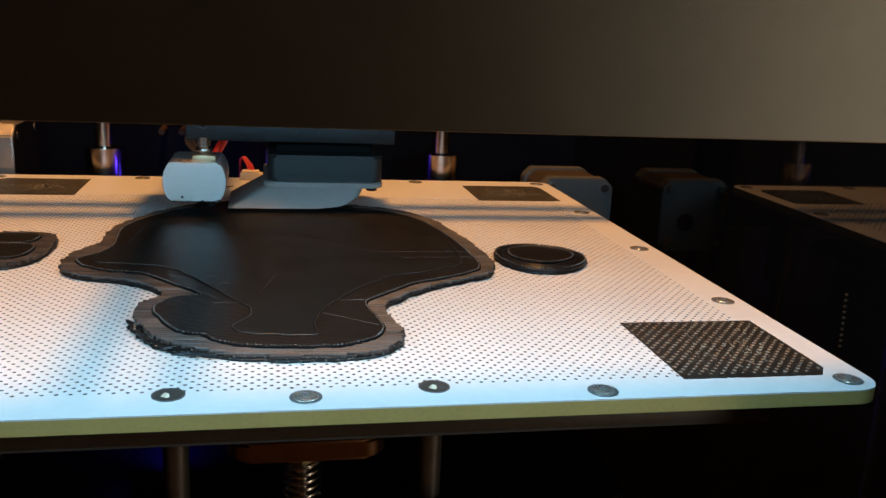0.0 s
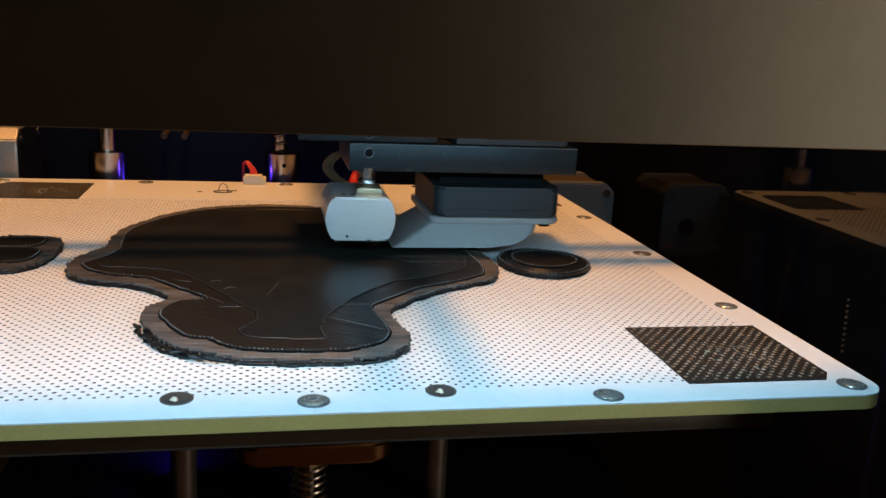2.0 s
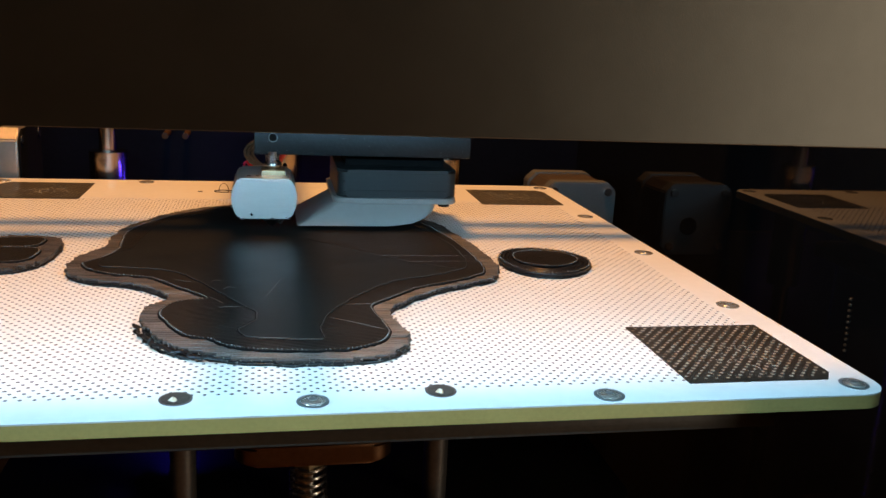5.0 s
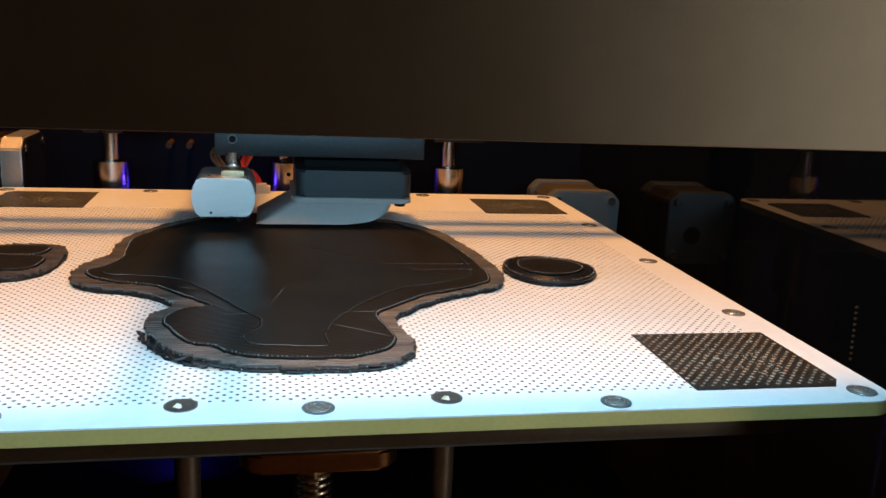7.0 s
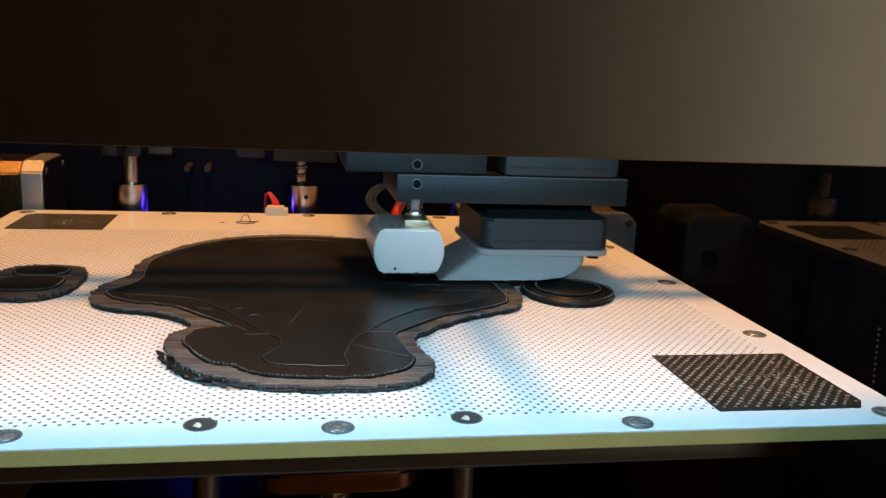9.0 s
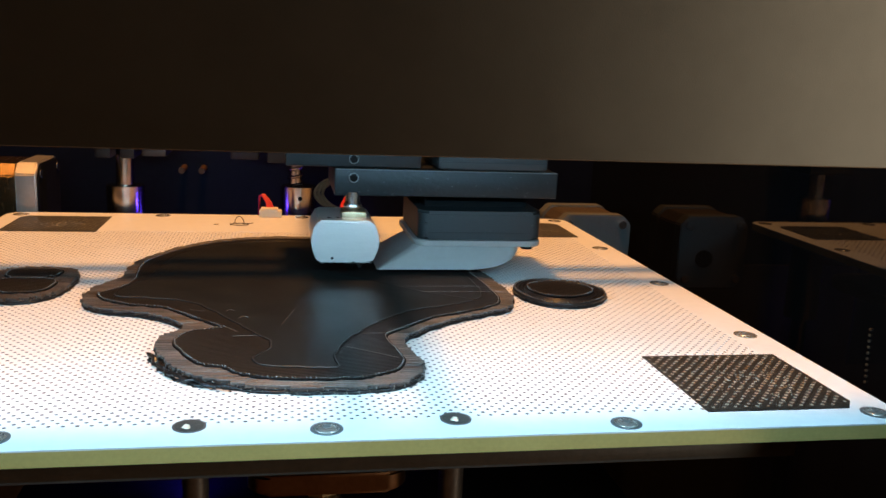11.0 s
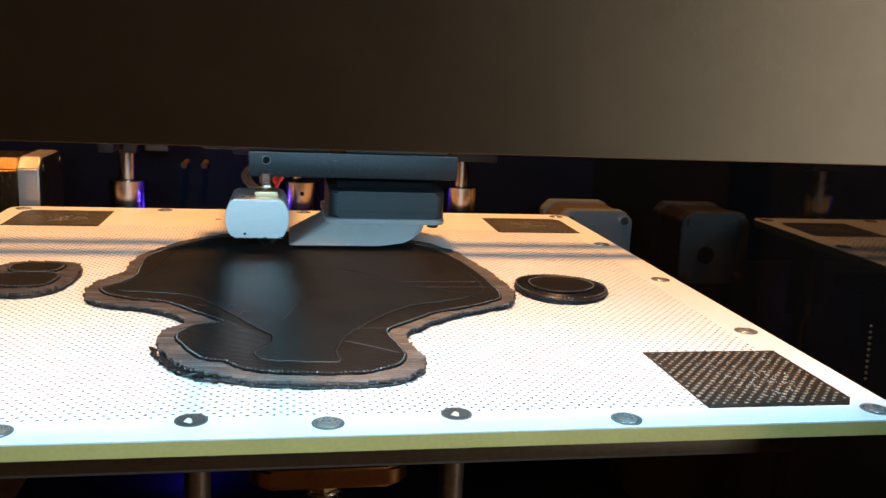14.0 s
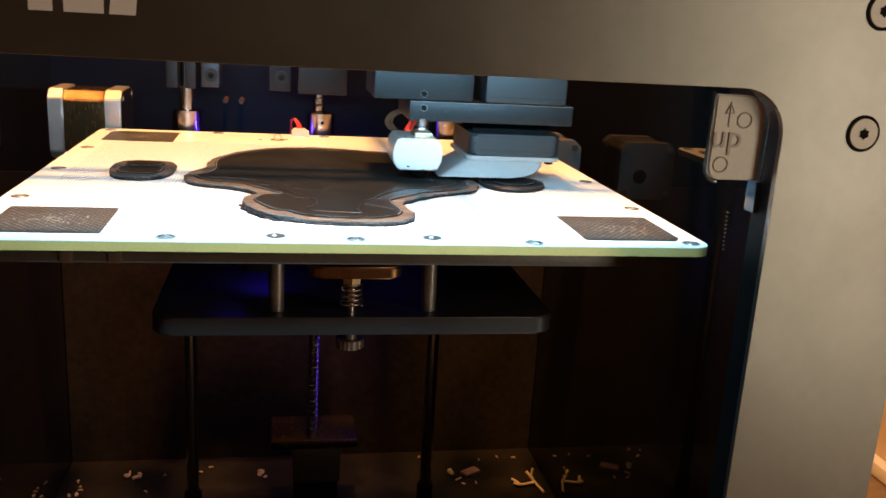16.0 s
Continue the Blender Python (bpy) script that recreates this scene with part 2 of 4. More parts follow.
def tube(bm, pts, r, sides=6, closed=False):
    pts = [Vector(p) for p in pts]
    n = len(pts)
    rings = []
    for i, p in enumerate(pts):
        a = pts[(i - 1) % n] if closed or i else p
        b = pts[(i + 1) % n] if closed or i < n - 1 else p
        t = (b - a).normalized()
        s = t.cross(Vector((0, 0, 1)))
        s = s.normalized() if s.length > 1e-6 else Vector((1, 0, 0))
        u = s.cross(t)
        rings.append([bm.verts.new(p + r * (math.cos(2 * math.pi * k / sides) * s + math.sin(2 * math.pi * k / sides) * u)) for k in range(sides)])
    for i in range(n if closed else n - 1):
        q, w = rings[i], rings[(i + 1) % n]
        for k in range(sides):
            bm.faces.new((q[k], w[k], w[(k + 1) % sides], q[(k + 1) % sides]))
    if not closed:
        bm.faces.new(rings[0][::-1])
        bm.faces.new(rings[-1])
    return bm


def spline(ctrl, per=8, closed=True):
    n, out = len(ctrl), []
    for i in range(n if closed else n - 1):
        p = [Vector(ctrl[(i + k) % n] if closed else ctrl[min(max(i + k, 0), n - 1)]) for k in (-1, 0, 1, 2)]
        for j in range(per):
            t = j / per
            out.append(0.5 * (2 * p[1] + (p[2] - p[0]) * t + (2 * p[0] - 5 * p[1] + 4 * p[2] - p[3]) * t * t + (3 * p[1] - p[0] - 3 * p[2] + p[3]) * t ** 3))
    return out


def inset(loop, d, wobble=0.0, rough=400.0):
    """Counter-clockwise closed loop moved inwards."""
    n, out = len(loop), []
    for i, p in enumerate(loop):
        t = (loop[(i + 2) % n] - loop[i - 2]).normalized()
        w = wobble * noise.noise((p.x * rough, p.y * rough, 3.1))
        out.append(Vector((p.x - t.y * (d + w), p.y + t.x * (d + w))))
    return out


def spans(loop, y):
    xs = []
    n = len(loop)
    for i in range(n):
        a, b = loop[i], loop[(i + 1) % n]
        if (a.y > y) != (b.y > y):
            xs.append(a.x + (y - a.y) / (b.y - a.y) * (b.x - a.x))
    xs.sort()
    return list(zip(xs[::2], xs[1::2]))


def perforated(name, x0, y0, x1, y1, z, pitch, row, hole, depth, mat, inside):
    """Sheet of joined cells in staggered rows, each with a sunk hole."""
    verts, faces = [], []
    ang = [radians(30 + 60 * k) for k in range(6)]
    u, v = pitch / 2, row / 2
    cell = ((u, v), (0, v), (-u, v), (-u, -v), (0, -v), (u, -v))
    for j in range(math.ceil(y0 / row), int(math.floor(y1 / row)) + 1):
        y = j * row
        off = pitch / 2 if j % 2 else 0
        for i in range(math.ceil((x0 - off) / pitch), int(math.floor((x1 - off) / pitch)) + 1):
            x = i * pitch + off
            b = len(verts)
            h = hole * random.uniform(0.92, 1.08)
            verts += [(x + p, y + q, z) for p, q in cell]
            verts += [(x + h * math.cos(a), y + h * math.sin(a), z) for a in ang]
            verts += [(x + h * math.cos(a), y + h * math.sin(a), z - depth) for a in ang]
            for k in range(6):
                q = (k + 1) % 6
                faces.append((b + k, b + q, b + 6 + q, b + 6 + k))
                faces.append((b + 6 + k, b + 6 + q, b + 12 + q, b + 12 + k))
    me = bpy.data.meshes.new(name)
    me.from_pydata(verts, [], faces)
    me.materials.append(mat)
    me.materials.append(inside)
    me.polygons.foreach_set("material_index", [i % 2 for i in range(len(faces))])
    return new(name, me)


# ---- printer shell ----
PF = -0.150          # front face of the front panel
OPEN, TOP, RAD = 0.107, 0.2525, 0.0125


def arch(o, top, rad, seg=10):
    pts = [(o, -0.03)]
    pts += [(o - rad + rad * math.cos(radians(a)), top - rad + rad * math.sin(radians(a))) for a in np.linspace(0, 90, seg)]
    pts += [(-o + rad + rad * math.cos(radians(a)), top - rad + rad * math.sin(radians(a))) for a in np.linspace(90, 180, seg)]
    return pts + [(-o, -0.03)]


def arch_sheet(bm, o, top, rad, half, high, y0, y1):
    """Upright sheet with an arched opening, from y0 to y1, in quads between the opening and the outer border."""
    inner = arch(o, top, rad)
    outer = []
    for x, z in inner:
        if z < top - rad + 1e-6:
            outer.append((math.copysign(half, x), z))
        else:
            c = (math.copysign(o - rad, x), top - rad)
            dx, dz = x - c[0], z - c[1]
            k = min((half - abs(c[0])) / max(abs(dx), 1e-9), (high - c[1]) / max(dz, 1e-9))
            outer.append((c[0] + dx * k, c[1] + dz * k))
    rows = []
    for y in (y0, y1):
        rows.append([[bm.verts.new((x, y, z)) for x, z in ring] for ring in (inner, outer)])
    n = len(inner)
    (fi, fo), (bi, bo) = rows
    for i in range(n - 1):
        bm.faces.new((fi[i], fo[i], fo[i + 1], fi[i + 1]))
        bm.faces.new((bi[i], bi[i + 1], bo[i + 1], bo[i]))
        bm.faces.new((fi[i], fi[i + 1], bi[i + 1], bi[i]))
        bm.faces.new((fo[i], bo[i], bo[i + 1], fo[i + 1]))
    for i in (0, n - 1):
        bm.faces.new((fi[i], bi[i], bo[i], fo[i]))
    bmesh.ops.recalc_face_normals(bm, faces=bm.faces)
    return bm


front = part("wall_front", arch_sheet(bmesh.new(), OPEN, TOP, RAD, 0.153, 0.36, PF, PF + 0.002), M_PANEL, None, smooth=20)
tagged(front, "dark grey painted steel front panel with an arched opening", kind="structure")
liner = part("liner", arch_sheet(bmesh.new(), OPEN + 0.0006, TOP + 0.0010, RAD, 0.152, 0.355, PF + 0.0022, PF + 0.011), M_LINER, front, "black inner edge of the opening", smooth=20)
# thin bright tube draws the highlight along the opening's cut edge
bm = bmesh.new()
tube(bm, [(x, PF + 0.0003, z) for x, z in arch(OPEN, TOP, RAD)], 0.00013, 6)
part("cut_edge_highlight", bm, M_STEEL, front, "bright line drawing the highlight on the opening's cut edge")
part("beam_back", box(bmesh.new(), -0.150, PF + 0.0113, TOP + 0.004, 0.150, PF + 0.0121, 0.304), M_CAP, front, "grey inner face of the front beam")
sill = part("wall_front_sill", box(bmesh.new(), -0.153, PF, -0.062, 0.153, PF + 0.011, -0.0302, 0.0006), M_PANEL)
tagged(sill, "dark grey painted steel sill below the opening", kind="structure")
for nm, x0, x1 in (("wall_right", 0.1562, 0.1602), ("wall_left", -0.1602, -0.1562)):
    w = part(nm, box(bmesh.new(), x0, PF + 0.0115, -0.062, x1, 0.2, 0.355), M_GLOSS)
    tagged(w, "glossy black acrylic side wall of the printer", kind="structure")
w = part("wall_rear", box(bmesh.new(), -0.1602, 0.2004, -0.062, 0.1602, 0.204, 0.355), M_BACK)
tagged(w, "black sheet-metal rear wall of the printer", kind="structure")
# added panel whose lifted colour stands for haze over the dark chamber
w = part("rear_haze_panel", box(bmesh.new(), -0.1558, 0.1985, -0.0338, 0.1558, 0.2002, 0.160), M_HAZE)
tagged(w, "added dark rear panel below the bed, its colour lifted for haze", kind="structure")
# unseen strip added to keep the ceiling light off the plate's front
w = part("front_shade_strip", box(bmesh.new(), -0.156, PF + 0.0115, 0.306, 0.156, -0.074, 0.312, 0.001), M_INNER)
tagged(w, "unseen black strip added over the front to shade the plate", kind="structure")
w = part("floor_chamber", box(bmesh.new(), -0.156, PF + 0.0115, -0.050, 0.156, 0.2, -0.034), M_FLOORB)
tagged(w, "dusty black floor of the print chamber", kind="structure")


def torx_screw(x, z):
    t = thing("panel_screw", x, PF, z, "silver countersunk screw with a star socket in the front panel", "screw", "front panel screws")
    bm = bmesh.new()
    rod(bm, (0, -0.0002, 0), (0, 0.001, 0), 0.0049, 0.0049, 32)
    part("countersink", bm, M_DARK, t)
    bm = bmesh.new()
    rod(bm, (0, 0.0008, 0), (0, -0.0006, 0), 0.0043, 0.0040, 32)
    part("head", bm, M_LATCH, t)
    bm = bmesh.new()
    prism(bm, [((0.00155 if k % 2 else 0.00115) * math.cos(k * math.pi / 6), (0.00155 if k % 2 else 0.00115) * math.sin(k * math.pi / 6)) for k in range(12)], 0.0, 0.0012)
    bmesh.ops.rotate(bm, verts=bm.verts, matrix=Matrix.Rotation(radians(90), 3, "X"))
    bmesh.ops.translate(bm, verts=bm.verts, vec=(0, 0.00045, 0))
    part("socket", bm, M_DARK, t)
    return t


torx_screw(0.1300, 0.2420)
torx_screw(0.1297, 0.2735)

# plain shapes for the sign on the beam
sign = thing("panel_sign", -0.0645, PF, 0.2665, "white printed lettering on the dark front beam", "sign")
for k, (x, w, sl) in enumerate(((-0.0098, 0.0050, 0.0), (-0.0008, 0.0084, 0.0), (0.0078, 0.0056, 0.001))):
    bm = bmesh.new()
    p = [(x - w / 2 - sl / 2, -0.0045), (x + w / 2 - sl / 2, -0.0045), (x + w / 2 + sl / 2, 0.0045), (x - w / 2 + sl / 2, 0.0045)]
    prism(bm, p, 0.0, 0.00012)
    bmesh.ops.rotate(bm, verts=bm.verts, matrix=Matrix.Rotation(radians(90), 3, "X"))
    part("bar", bm, M_LOGO, sign)

# side cover with its arrow and word
latch = thing("side_cover", 0.0984, -0.1425, 0.2388, "grey plastic side cover marked up with an arrow", "cover")
bm = bmesh.new()
cut = 0.0060
outl = [(0.0063, -0.0112), (0.0063, 0.0040)]
outl += [(0.0063 - cut + cut * math.cos(radians(a)), 0.0055 + cut * math.sin(radians(a))) for a in np.linspace(0, 90, 8)]
outl += [(-0.0084, 0.0115)]
outl += [(-0.0052 + 0.0032 * math.cos(radians(a)), -0.0080 + 0.0032 * math.sin(radians(a))) for a in np.linspace(180, 270, 8)]
prism(bm, outl, 0.0, 0.002)
bmesh.ops.rotate(bm, verts=bm.verts, matrix=Matrix.Rotation(radians(90), 3, "X"))
bmesh.ops.bevel(bm, geom=[e for e in bm.edges], offset=0.0004, segments=2, affect="EDGES")
part("plate", bm, M_LATCH, latch)
bm = bmesh.new()
tube(bm, [(-0.0091, -0.0014, 0.0122), (-0.0091, -0.0014, -0.0078)] + [(-0.0052 + 0.0039 * math.cos(radians(a)), -0.0014, -0.0080 + 0.0039 * math.sin(radians(a))) for a in np.linspace(188, 270, 8)], 0.0005, 8)
part("clear_edge", bm, M_GLASS, latch, "bluish clear acrylic edge strip")
bm = bmesh.new()
box(bm, 0.0070, -0.001, -0.0205, 0.0085, 0.004, -0.0118, 0.0003)
part("clear_tab", bm, M_GLASS, latch, "bluish clear acrylic tab")
bm = bmesh.new()
tube(bm, [(0.0083, -0.0004, -0.0112), (0.0083, -0.0004, 0.0050)] + [(0.0018 + 0.0065 * math.cos(radians(a)), -0.0004, 0.0062 + 0.0065 * math.sin(radians(a))) for a in np.linspace(10, 90, 8)], 0.00022, 6)
part("rim_line", bm, M_LATCH, latch)
for x, z in ((0.0002, 0.0049), (-0.0050, -0.0071)):
    bm = bmesh.new()
    tube(bm, [(x + 0.0020 * math.cos(i * math.pi / 12), -0.0021, z + 0.0020 * math.sin(i * math.pi / 12)) for i in range(24)], 0.00022, 6, True)
    part("pin_mark", bm, M_LATCH2, latch)
bm = bmesh.new()
tube(bm, [(-0.0042, -0.0021, 0.0030), (-0.0042, -0.0021, 0.0092)], 0.00022)
tube(bm, [(-0.0054, -0.0021, 0.0066), (-0.0042, -0.0021, 0.0094), (-0.0030, -0.0021, 0.0066), (-0.0054, -0.0021, 0.0066)], 0.00022)
part("arrow", bm, M_LATCH2, latch)
cu = bpy.data.curves.new("word", "FONT")
cu.body, cu.size, cu.extrude, cu.align_x = "up", 0.0088, 0.0002, "CENTER"
tx = new("word_curve", cu)
me = bpy.data.meshes.new_from_object(tx.evaluated_get(bpy.context.evaluated_depsgraph_get()))
bpy.data.objects.remove(tx)
me.materials.append(M_LATCH2)
wd = new("word", me)
wd.parent, wd.location, wd.rotation_euler = latch, (-0.0042, -0.0022, -0.0024), (radians(90), 0, 0)

# cool strip under the front beam
strip = thing("light_strip", 0, -0.1365, 0.262, "narrow strip of cool white diodes behind the front beam", "light strip")
part("carrier", box(bmesh.new(), -0.11, -0.002, 0.0, 0.11, 0.002, 0.0015), M_CREAM, strip)
for i in range(12):
    x = -0.099 + 0.018 * i
    part("diode", box(bmesh.new(), x - 0.0012, -0.001, -0.0008, x + 0.0012, 0.001, 0.0, 0.0002), M_STRIPLED, strip)

# ---- room round the printer ----
desk = part("desk", box(bmesh.new(), -0.9, -1.3, -0.09, 0.4440, 0.42, -0.0622, 0.003), M_DESK)
tagged(desk, "brown wooden desk under the printer", "desk")
ground = part("floor", box(bmesh.new(), -2.2, -2.6, -0.85, 0.52, 0.58, -0.8002), M_WALL)
tagged(ground, "tan floor of the room", kind="structure")
# unseen walls take a darkened copy of the wall colour to bounce less light
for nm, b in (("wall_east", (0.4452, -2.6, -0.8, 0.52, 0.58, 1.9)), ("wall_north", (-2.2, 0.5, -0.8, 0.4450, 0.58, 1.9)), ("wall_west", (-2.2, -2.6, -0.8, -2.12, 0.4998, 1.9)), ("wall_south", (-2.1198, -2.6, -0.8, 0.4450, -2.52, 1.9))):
    tagged(part(nm, box(bmesh.new(), *b), M_WALL if nm == "wall_east" else M_WALL_DIM), "plain tan painted wall of the room", kind="structure")
tagged(part("ceiling", box(bmesh.new(), -2.2, -2.6, 1.902, 0.52, 0.58, 1.95), M_TRIM), "white ceiling of the room", kind="structure")
tagged(part("trim", box(bmesh.new(), 0.4330, -1.3, -0.0618, 0.4449, 0.42, -0.0500, 0.003), M_TRIM), "white trim where the desk meets the wall", kind="structure")
lamp = thing("table_lamp", 0.372, -0.505, -0.062, "small warm lamp standing on the desk", "lamp")
part("foot", rod(bmesh.new(), (0, 0, 0), (0, 0, 0.02), 0.08, 0.07, 32), M_UNDER, lamp)
part("stem", rod(bmesh.new(), (0, 0, 0.02), (0, 0, 0.36), 0.008), M_STEEL, lamp)
part("shade", rod(bmesh.new(), (0, 0, 0.36), (0, 0, 0.46), 0.035, 0.03, 32), M_TRIM, lamp)

# ---- heated bed ----
PZ, H, HF = 0.200, 0.1125, 0.1121
plate = thing("build_plate", 0, 0, 0, "white perforated print plate with black corner pads", "print plate")
bm = bmesh.new()
prism(bm, rounded(-H, -HF, H, H, 0.006), PZ - 0.0030, PZ - 0.00032)
part("laminate_edge", bm, M_EDGE, plate, "yellowish laminate edge of the plate", smooth=30)
bm = bmesh.new()
prism(bm, rounded(-H + 0.008, -H + 0.008, H - 0.008, H - 0.008, 0.004), PZ - 0.0013, PZ - 0.0009)
part("hole_bed", bm, M_HOLE, plate)
# border of the sheet: a frame round the perforated field
DX0, DX1, DY0, DY1 = -0.1025, 0.1025, -0.1034, 0.0745
bm = bmesh.new()
out_l = rounded(-H, -HF, H, H, 0.006)
in_l = rounded(DX0, DY0, DX1, DY1, 0.004)
rings = [[bm.verts.new((x, y, z)) for x, y in l] for l, z in ((in_l, PZ - 0.0012), (in_l, PZ + 0.00006), (out_l, PZ), (out_l, PZ - 0.0003))]
for a, b in zip(rings, rings[1:]):
    for i in range(len(a)):
        bm.faces.new((a[i], b[i], b[(i + 1) % len(a)], a[(i + 1) % len(a)]))
bmesh.ops.recalc_face_normals(bm, faces=bm.faces)
part("border", bm, M_PLATE, plate, smooth=20)
sheet = perforated("perforated_sheet", DX0 - 0.001, DY0 - 0.001, DX1 + 0.001, DY1 + 0.001, PZ, 0.00234, 0.00135, 0.00040, 0.0008, M_PLATE, M_HOLE)
sheet.parent = plate
tagged(sheet, "white coated sheet full of small holes", kind="stuff")
PADS = ((0.073, -0.1045, 0.1055, -0.0715), (-0.1055, -0.1045, -0.073, -0.0715), (0.073, 0.0705, 0.1055, 0.1005), (-0.1055, 0.0725, -0.073, 0.1035))
for k, (x0, y0, x1, y1) in enumerate(PADS):
    bm = bmesh.new()
    ch = 0.005
    sx = 1 if x0 > 0 else -1
    sy = 1 if y0 > 0 else -1
    xi, xo = (x0, x1) if sx > 0 else (x1, x0)
    yi, yo = (y0, y1) if sy > 0 else (y1, y0)
    pts = [(xi, yi), (xo, yi), (xo, yo - sy * ch * 0.7), (xo - sx * ch * 0.5, yo), (xi, yo)]
    if sx * sy < 0:
        pts = pts[::-1]
    prism(bm, pts, PZ - 0.0005, PZ + 0.00022)
    pad = part("corner_pad", bm, M_PAD, plate, "black contact pad with pale worn dots", smooth=0)
    # pale dots of the pad
    verts, faces = [], []
    pt = 0.00234
    row = 0.00135
    for j in range(int(y0 / row) - 2, int(y1 / row) + 3):
        for i in range(int(x0 / pt) - 2, int(x1 / pt) + 3):
            x, y = i * pt + (pt / 2 if j % 2 else 0), j * row
            if not (x0 + 0.0007 < x < x1 - 0.0007 and y0 + 0.0007 < y < y1 - 0.0007) or abs(x) - 0.1055 + abs(y) - 0.1045 > -0.0045:
                continue
            r = 0.00047 * random.uniform(0.75, 1.1)
            b = len(verts)
            verts += [(x + r * math.cos(a * math.pi / 3), y + r * math.sin(a * math.pi / 3), PZ + 0.00027) for a in range(6)]
            faces.append(tuple(range(b, b + 6)))
    me = bpy.data.meshes.new("dot_field")
    me.from_pydata(verts, [], faces)
    me.materials.append(M_PADDOT)
    pd = new("dot_field", me)
    pd.parent = pad
    tagged(pd, kind="stuff")
    # scuffs
    bm = bmesh.new()
    for q in range(130):
        x, y = random.gauss((x0 + x1) / 2, 0.006), random.gauss((y0 + y1) / 2, 0.005)
        a, l = random.uniform(0, 6.28), random.uniform(0.0002, 0.0008)
        if x0 + 0.002 < x < x1 - 0.002 and y0 + 0.002 < y < y1 - 0.002:
            tube(bm, [(x, y, PZ + 0.00025), (x + l * math.cos(a), y + l * math.sin(a), PZ + 0.00027)], 0.00008, 4)
    part("scuffing", bm, M_PADDOT, pad)


def bed_screw(x, y, empty=False):
    bm = bmesh.new()
    rod(bm, (x, y, PZ - 0.0002), (x, y, PZ + 0.00016), 0.0029, 0.0029, 28)
    ring = part("countersink", bm, M_ROD if empty else (M_CAP if y < -0.1 else M_SCREW), plate)
    bm = bmesh.new()
    if empty:
        rod(bm, (x, y, PZ), (x, y, PZ + 0.00022), 0.0025, 0.0025, 24)
        part("hole", bm, M_UNDER, ring)
        bm = bmesh.new()
        rod(bm, (x - 0.0004, y - 0.0009, PZ), (x - 0.0002, y - 0.0006, PZ + 0.0007), 0.0009, 0.0004, 10)
        part("stub", bm, M_CREAM, ring)
    else:
        rod(bm, (x, y, PZ), (x, y, PZ + 0.00024), 0.0024, 0.0022, 28)
        bmesh.ops.create_uvsphere(bm, u_segments=20, v_segments=8, radius=0.0019, matrix=Matrix.Translation((x, y, PZ + 0.0001)) @ Matrix.Diagonal((1, 1, 0.24, 1)))
        part("head", bm, M_SCREW, ring)
        bm = bmesh.new()
        rod(bm, (x, y, PZ + 0.0003), (x, y, PZ + 0.00062), 0.0008, 0.0008, 6)
        part("socket", bm, M_CAP, ring)


for x, y, e in ((0, -0.107, 0), (-0.0235, -0.1042, 1), (0.0235, -0.1042, 1), (-0.0545, -0.107, 0), (0.0547, -0.1085, 0), (0.107, -0.107, 0), (-0.107, -0.107, 0),
                (0.107, -0.056, 0), (0.107, -0.003, 0), (0.107, 0.050, 0), (-0.107, -0.056, 0), (-0.107, -0.003, 0), (-0.107, 0.050, 0), (0.107, 0.107, 0), (-0.107, 0.107, 0),
                (-0.0545, 0.108, 0), (0.0545, 0.108, 0), (0.0, 0.108, 0)):
    bed_screw(x, y, bool(e))

heater = part("heater_plate", box(bmesh.new(), -0.106, -0.1098, PZ - 0.0072, 0.089, 0.105, PZ - 0.0031, 0.0006), M_UNDER)
for x in (-0.081, -0.068):
    part("clip", box(bmesh.new(), x - 0.0018, -0.1105, PZ - 0.0070, x + 0.0018, -0.1093, PZ - 0.0035, 0.0003), M_ROD, heater, "grey metal clip")
block = part("terminal_block", box(bmesh.new(), -0.0345, -0.086, PZ - 0.0165, -0.0215, -0.070, PZ - 0.0073, 0.0006), M_HOLD, heater, "black plastic terminal block")
part("diode", box(bmesh.new(), -0.0366, -0.081, PZ - 0.0092, -0.0346, -0.078, PZ - 0.0074, 0.0003), M_BLUE, block, "glowing blue diode")
tagged(heater, "black aluminium heater plate under the white plate", "heater plate")

plug = thing("bed_connector", -0.0125, 0.1085, PZ, "cream plastic connector with red wires on the plate", "connector")
bm = bmesh.new()
box(bm, -0.0045, -0.002, 0, 0.0045, 0.003, 0.0028, 0.0004)
box(bm, -0.0038, -0.0024, 0.0028, 0.0030, 0.0022, 0.0038, 0.0003)
part("housing", bm, M_CREAM, plug)
for k in range(3):
    bm = bmesh.new()
    tube(bm, [(-0.001 + 0.001 * k, 0.001, 0.003), (-0.0016 + 0.0008 * k, 0.0022, 0.0056), (-0.0034 + 0.0004 * k, 0.0040, 0.0084), (-0.0046, 0.0085, 0.0070), (-0.005, 0.014, -0.004)], 0.0005, 8)
    part("wire", bm, M_RED, plug)
scrap = thing("filament_loop", -0.024, 0.089, PZ, "thin black curl of stray filament on the plate", "filament")
bm = bmesh.new()
tube(bm, [(0.0035 * math.cos(a), 0.0022 * math.sin(a), 0.0004) for a in np.linspace(0.3, 6.0, 22)], 0.00016, 6)
tube(bm, [(0.0018 * math.cos(a), 0.0004 * a, 0.0003 + 0.0030 * math.sin(a)) for a in np.linspace(0, 3.14, 14)], 0.00014, 6)
tube(bm, [(-0.0095, -0.0006, 0.0003), (-0.0078, -0.0003, 0.0003)], 0.00014, 6)
tube(bm, [(0.001, 0.0015, 0.0003), (0.0050, 0.0020, 0.0005)], 0.00014, 6)
part("curl", bm, M_BEAD, scrap)

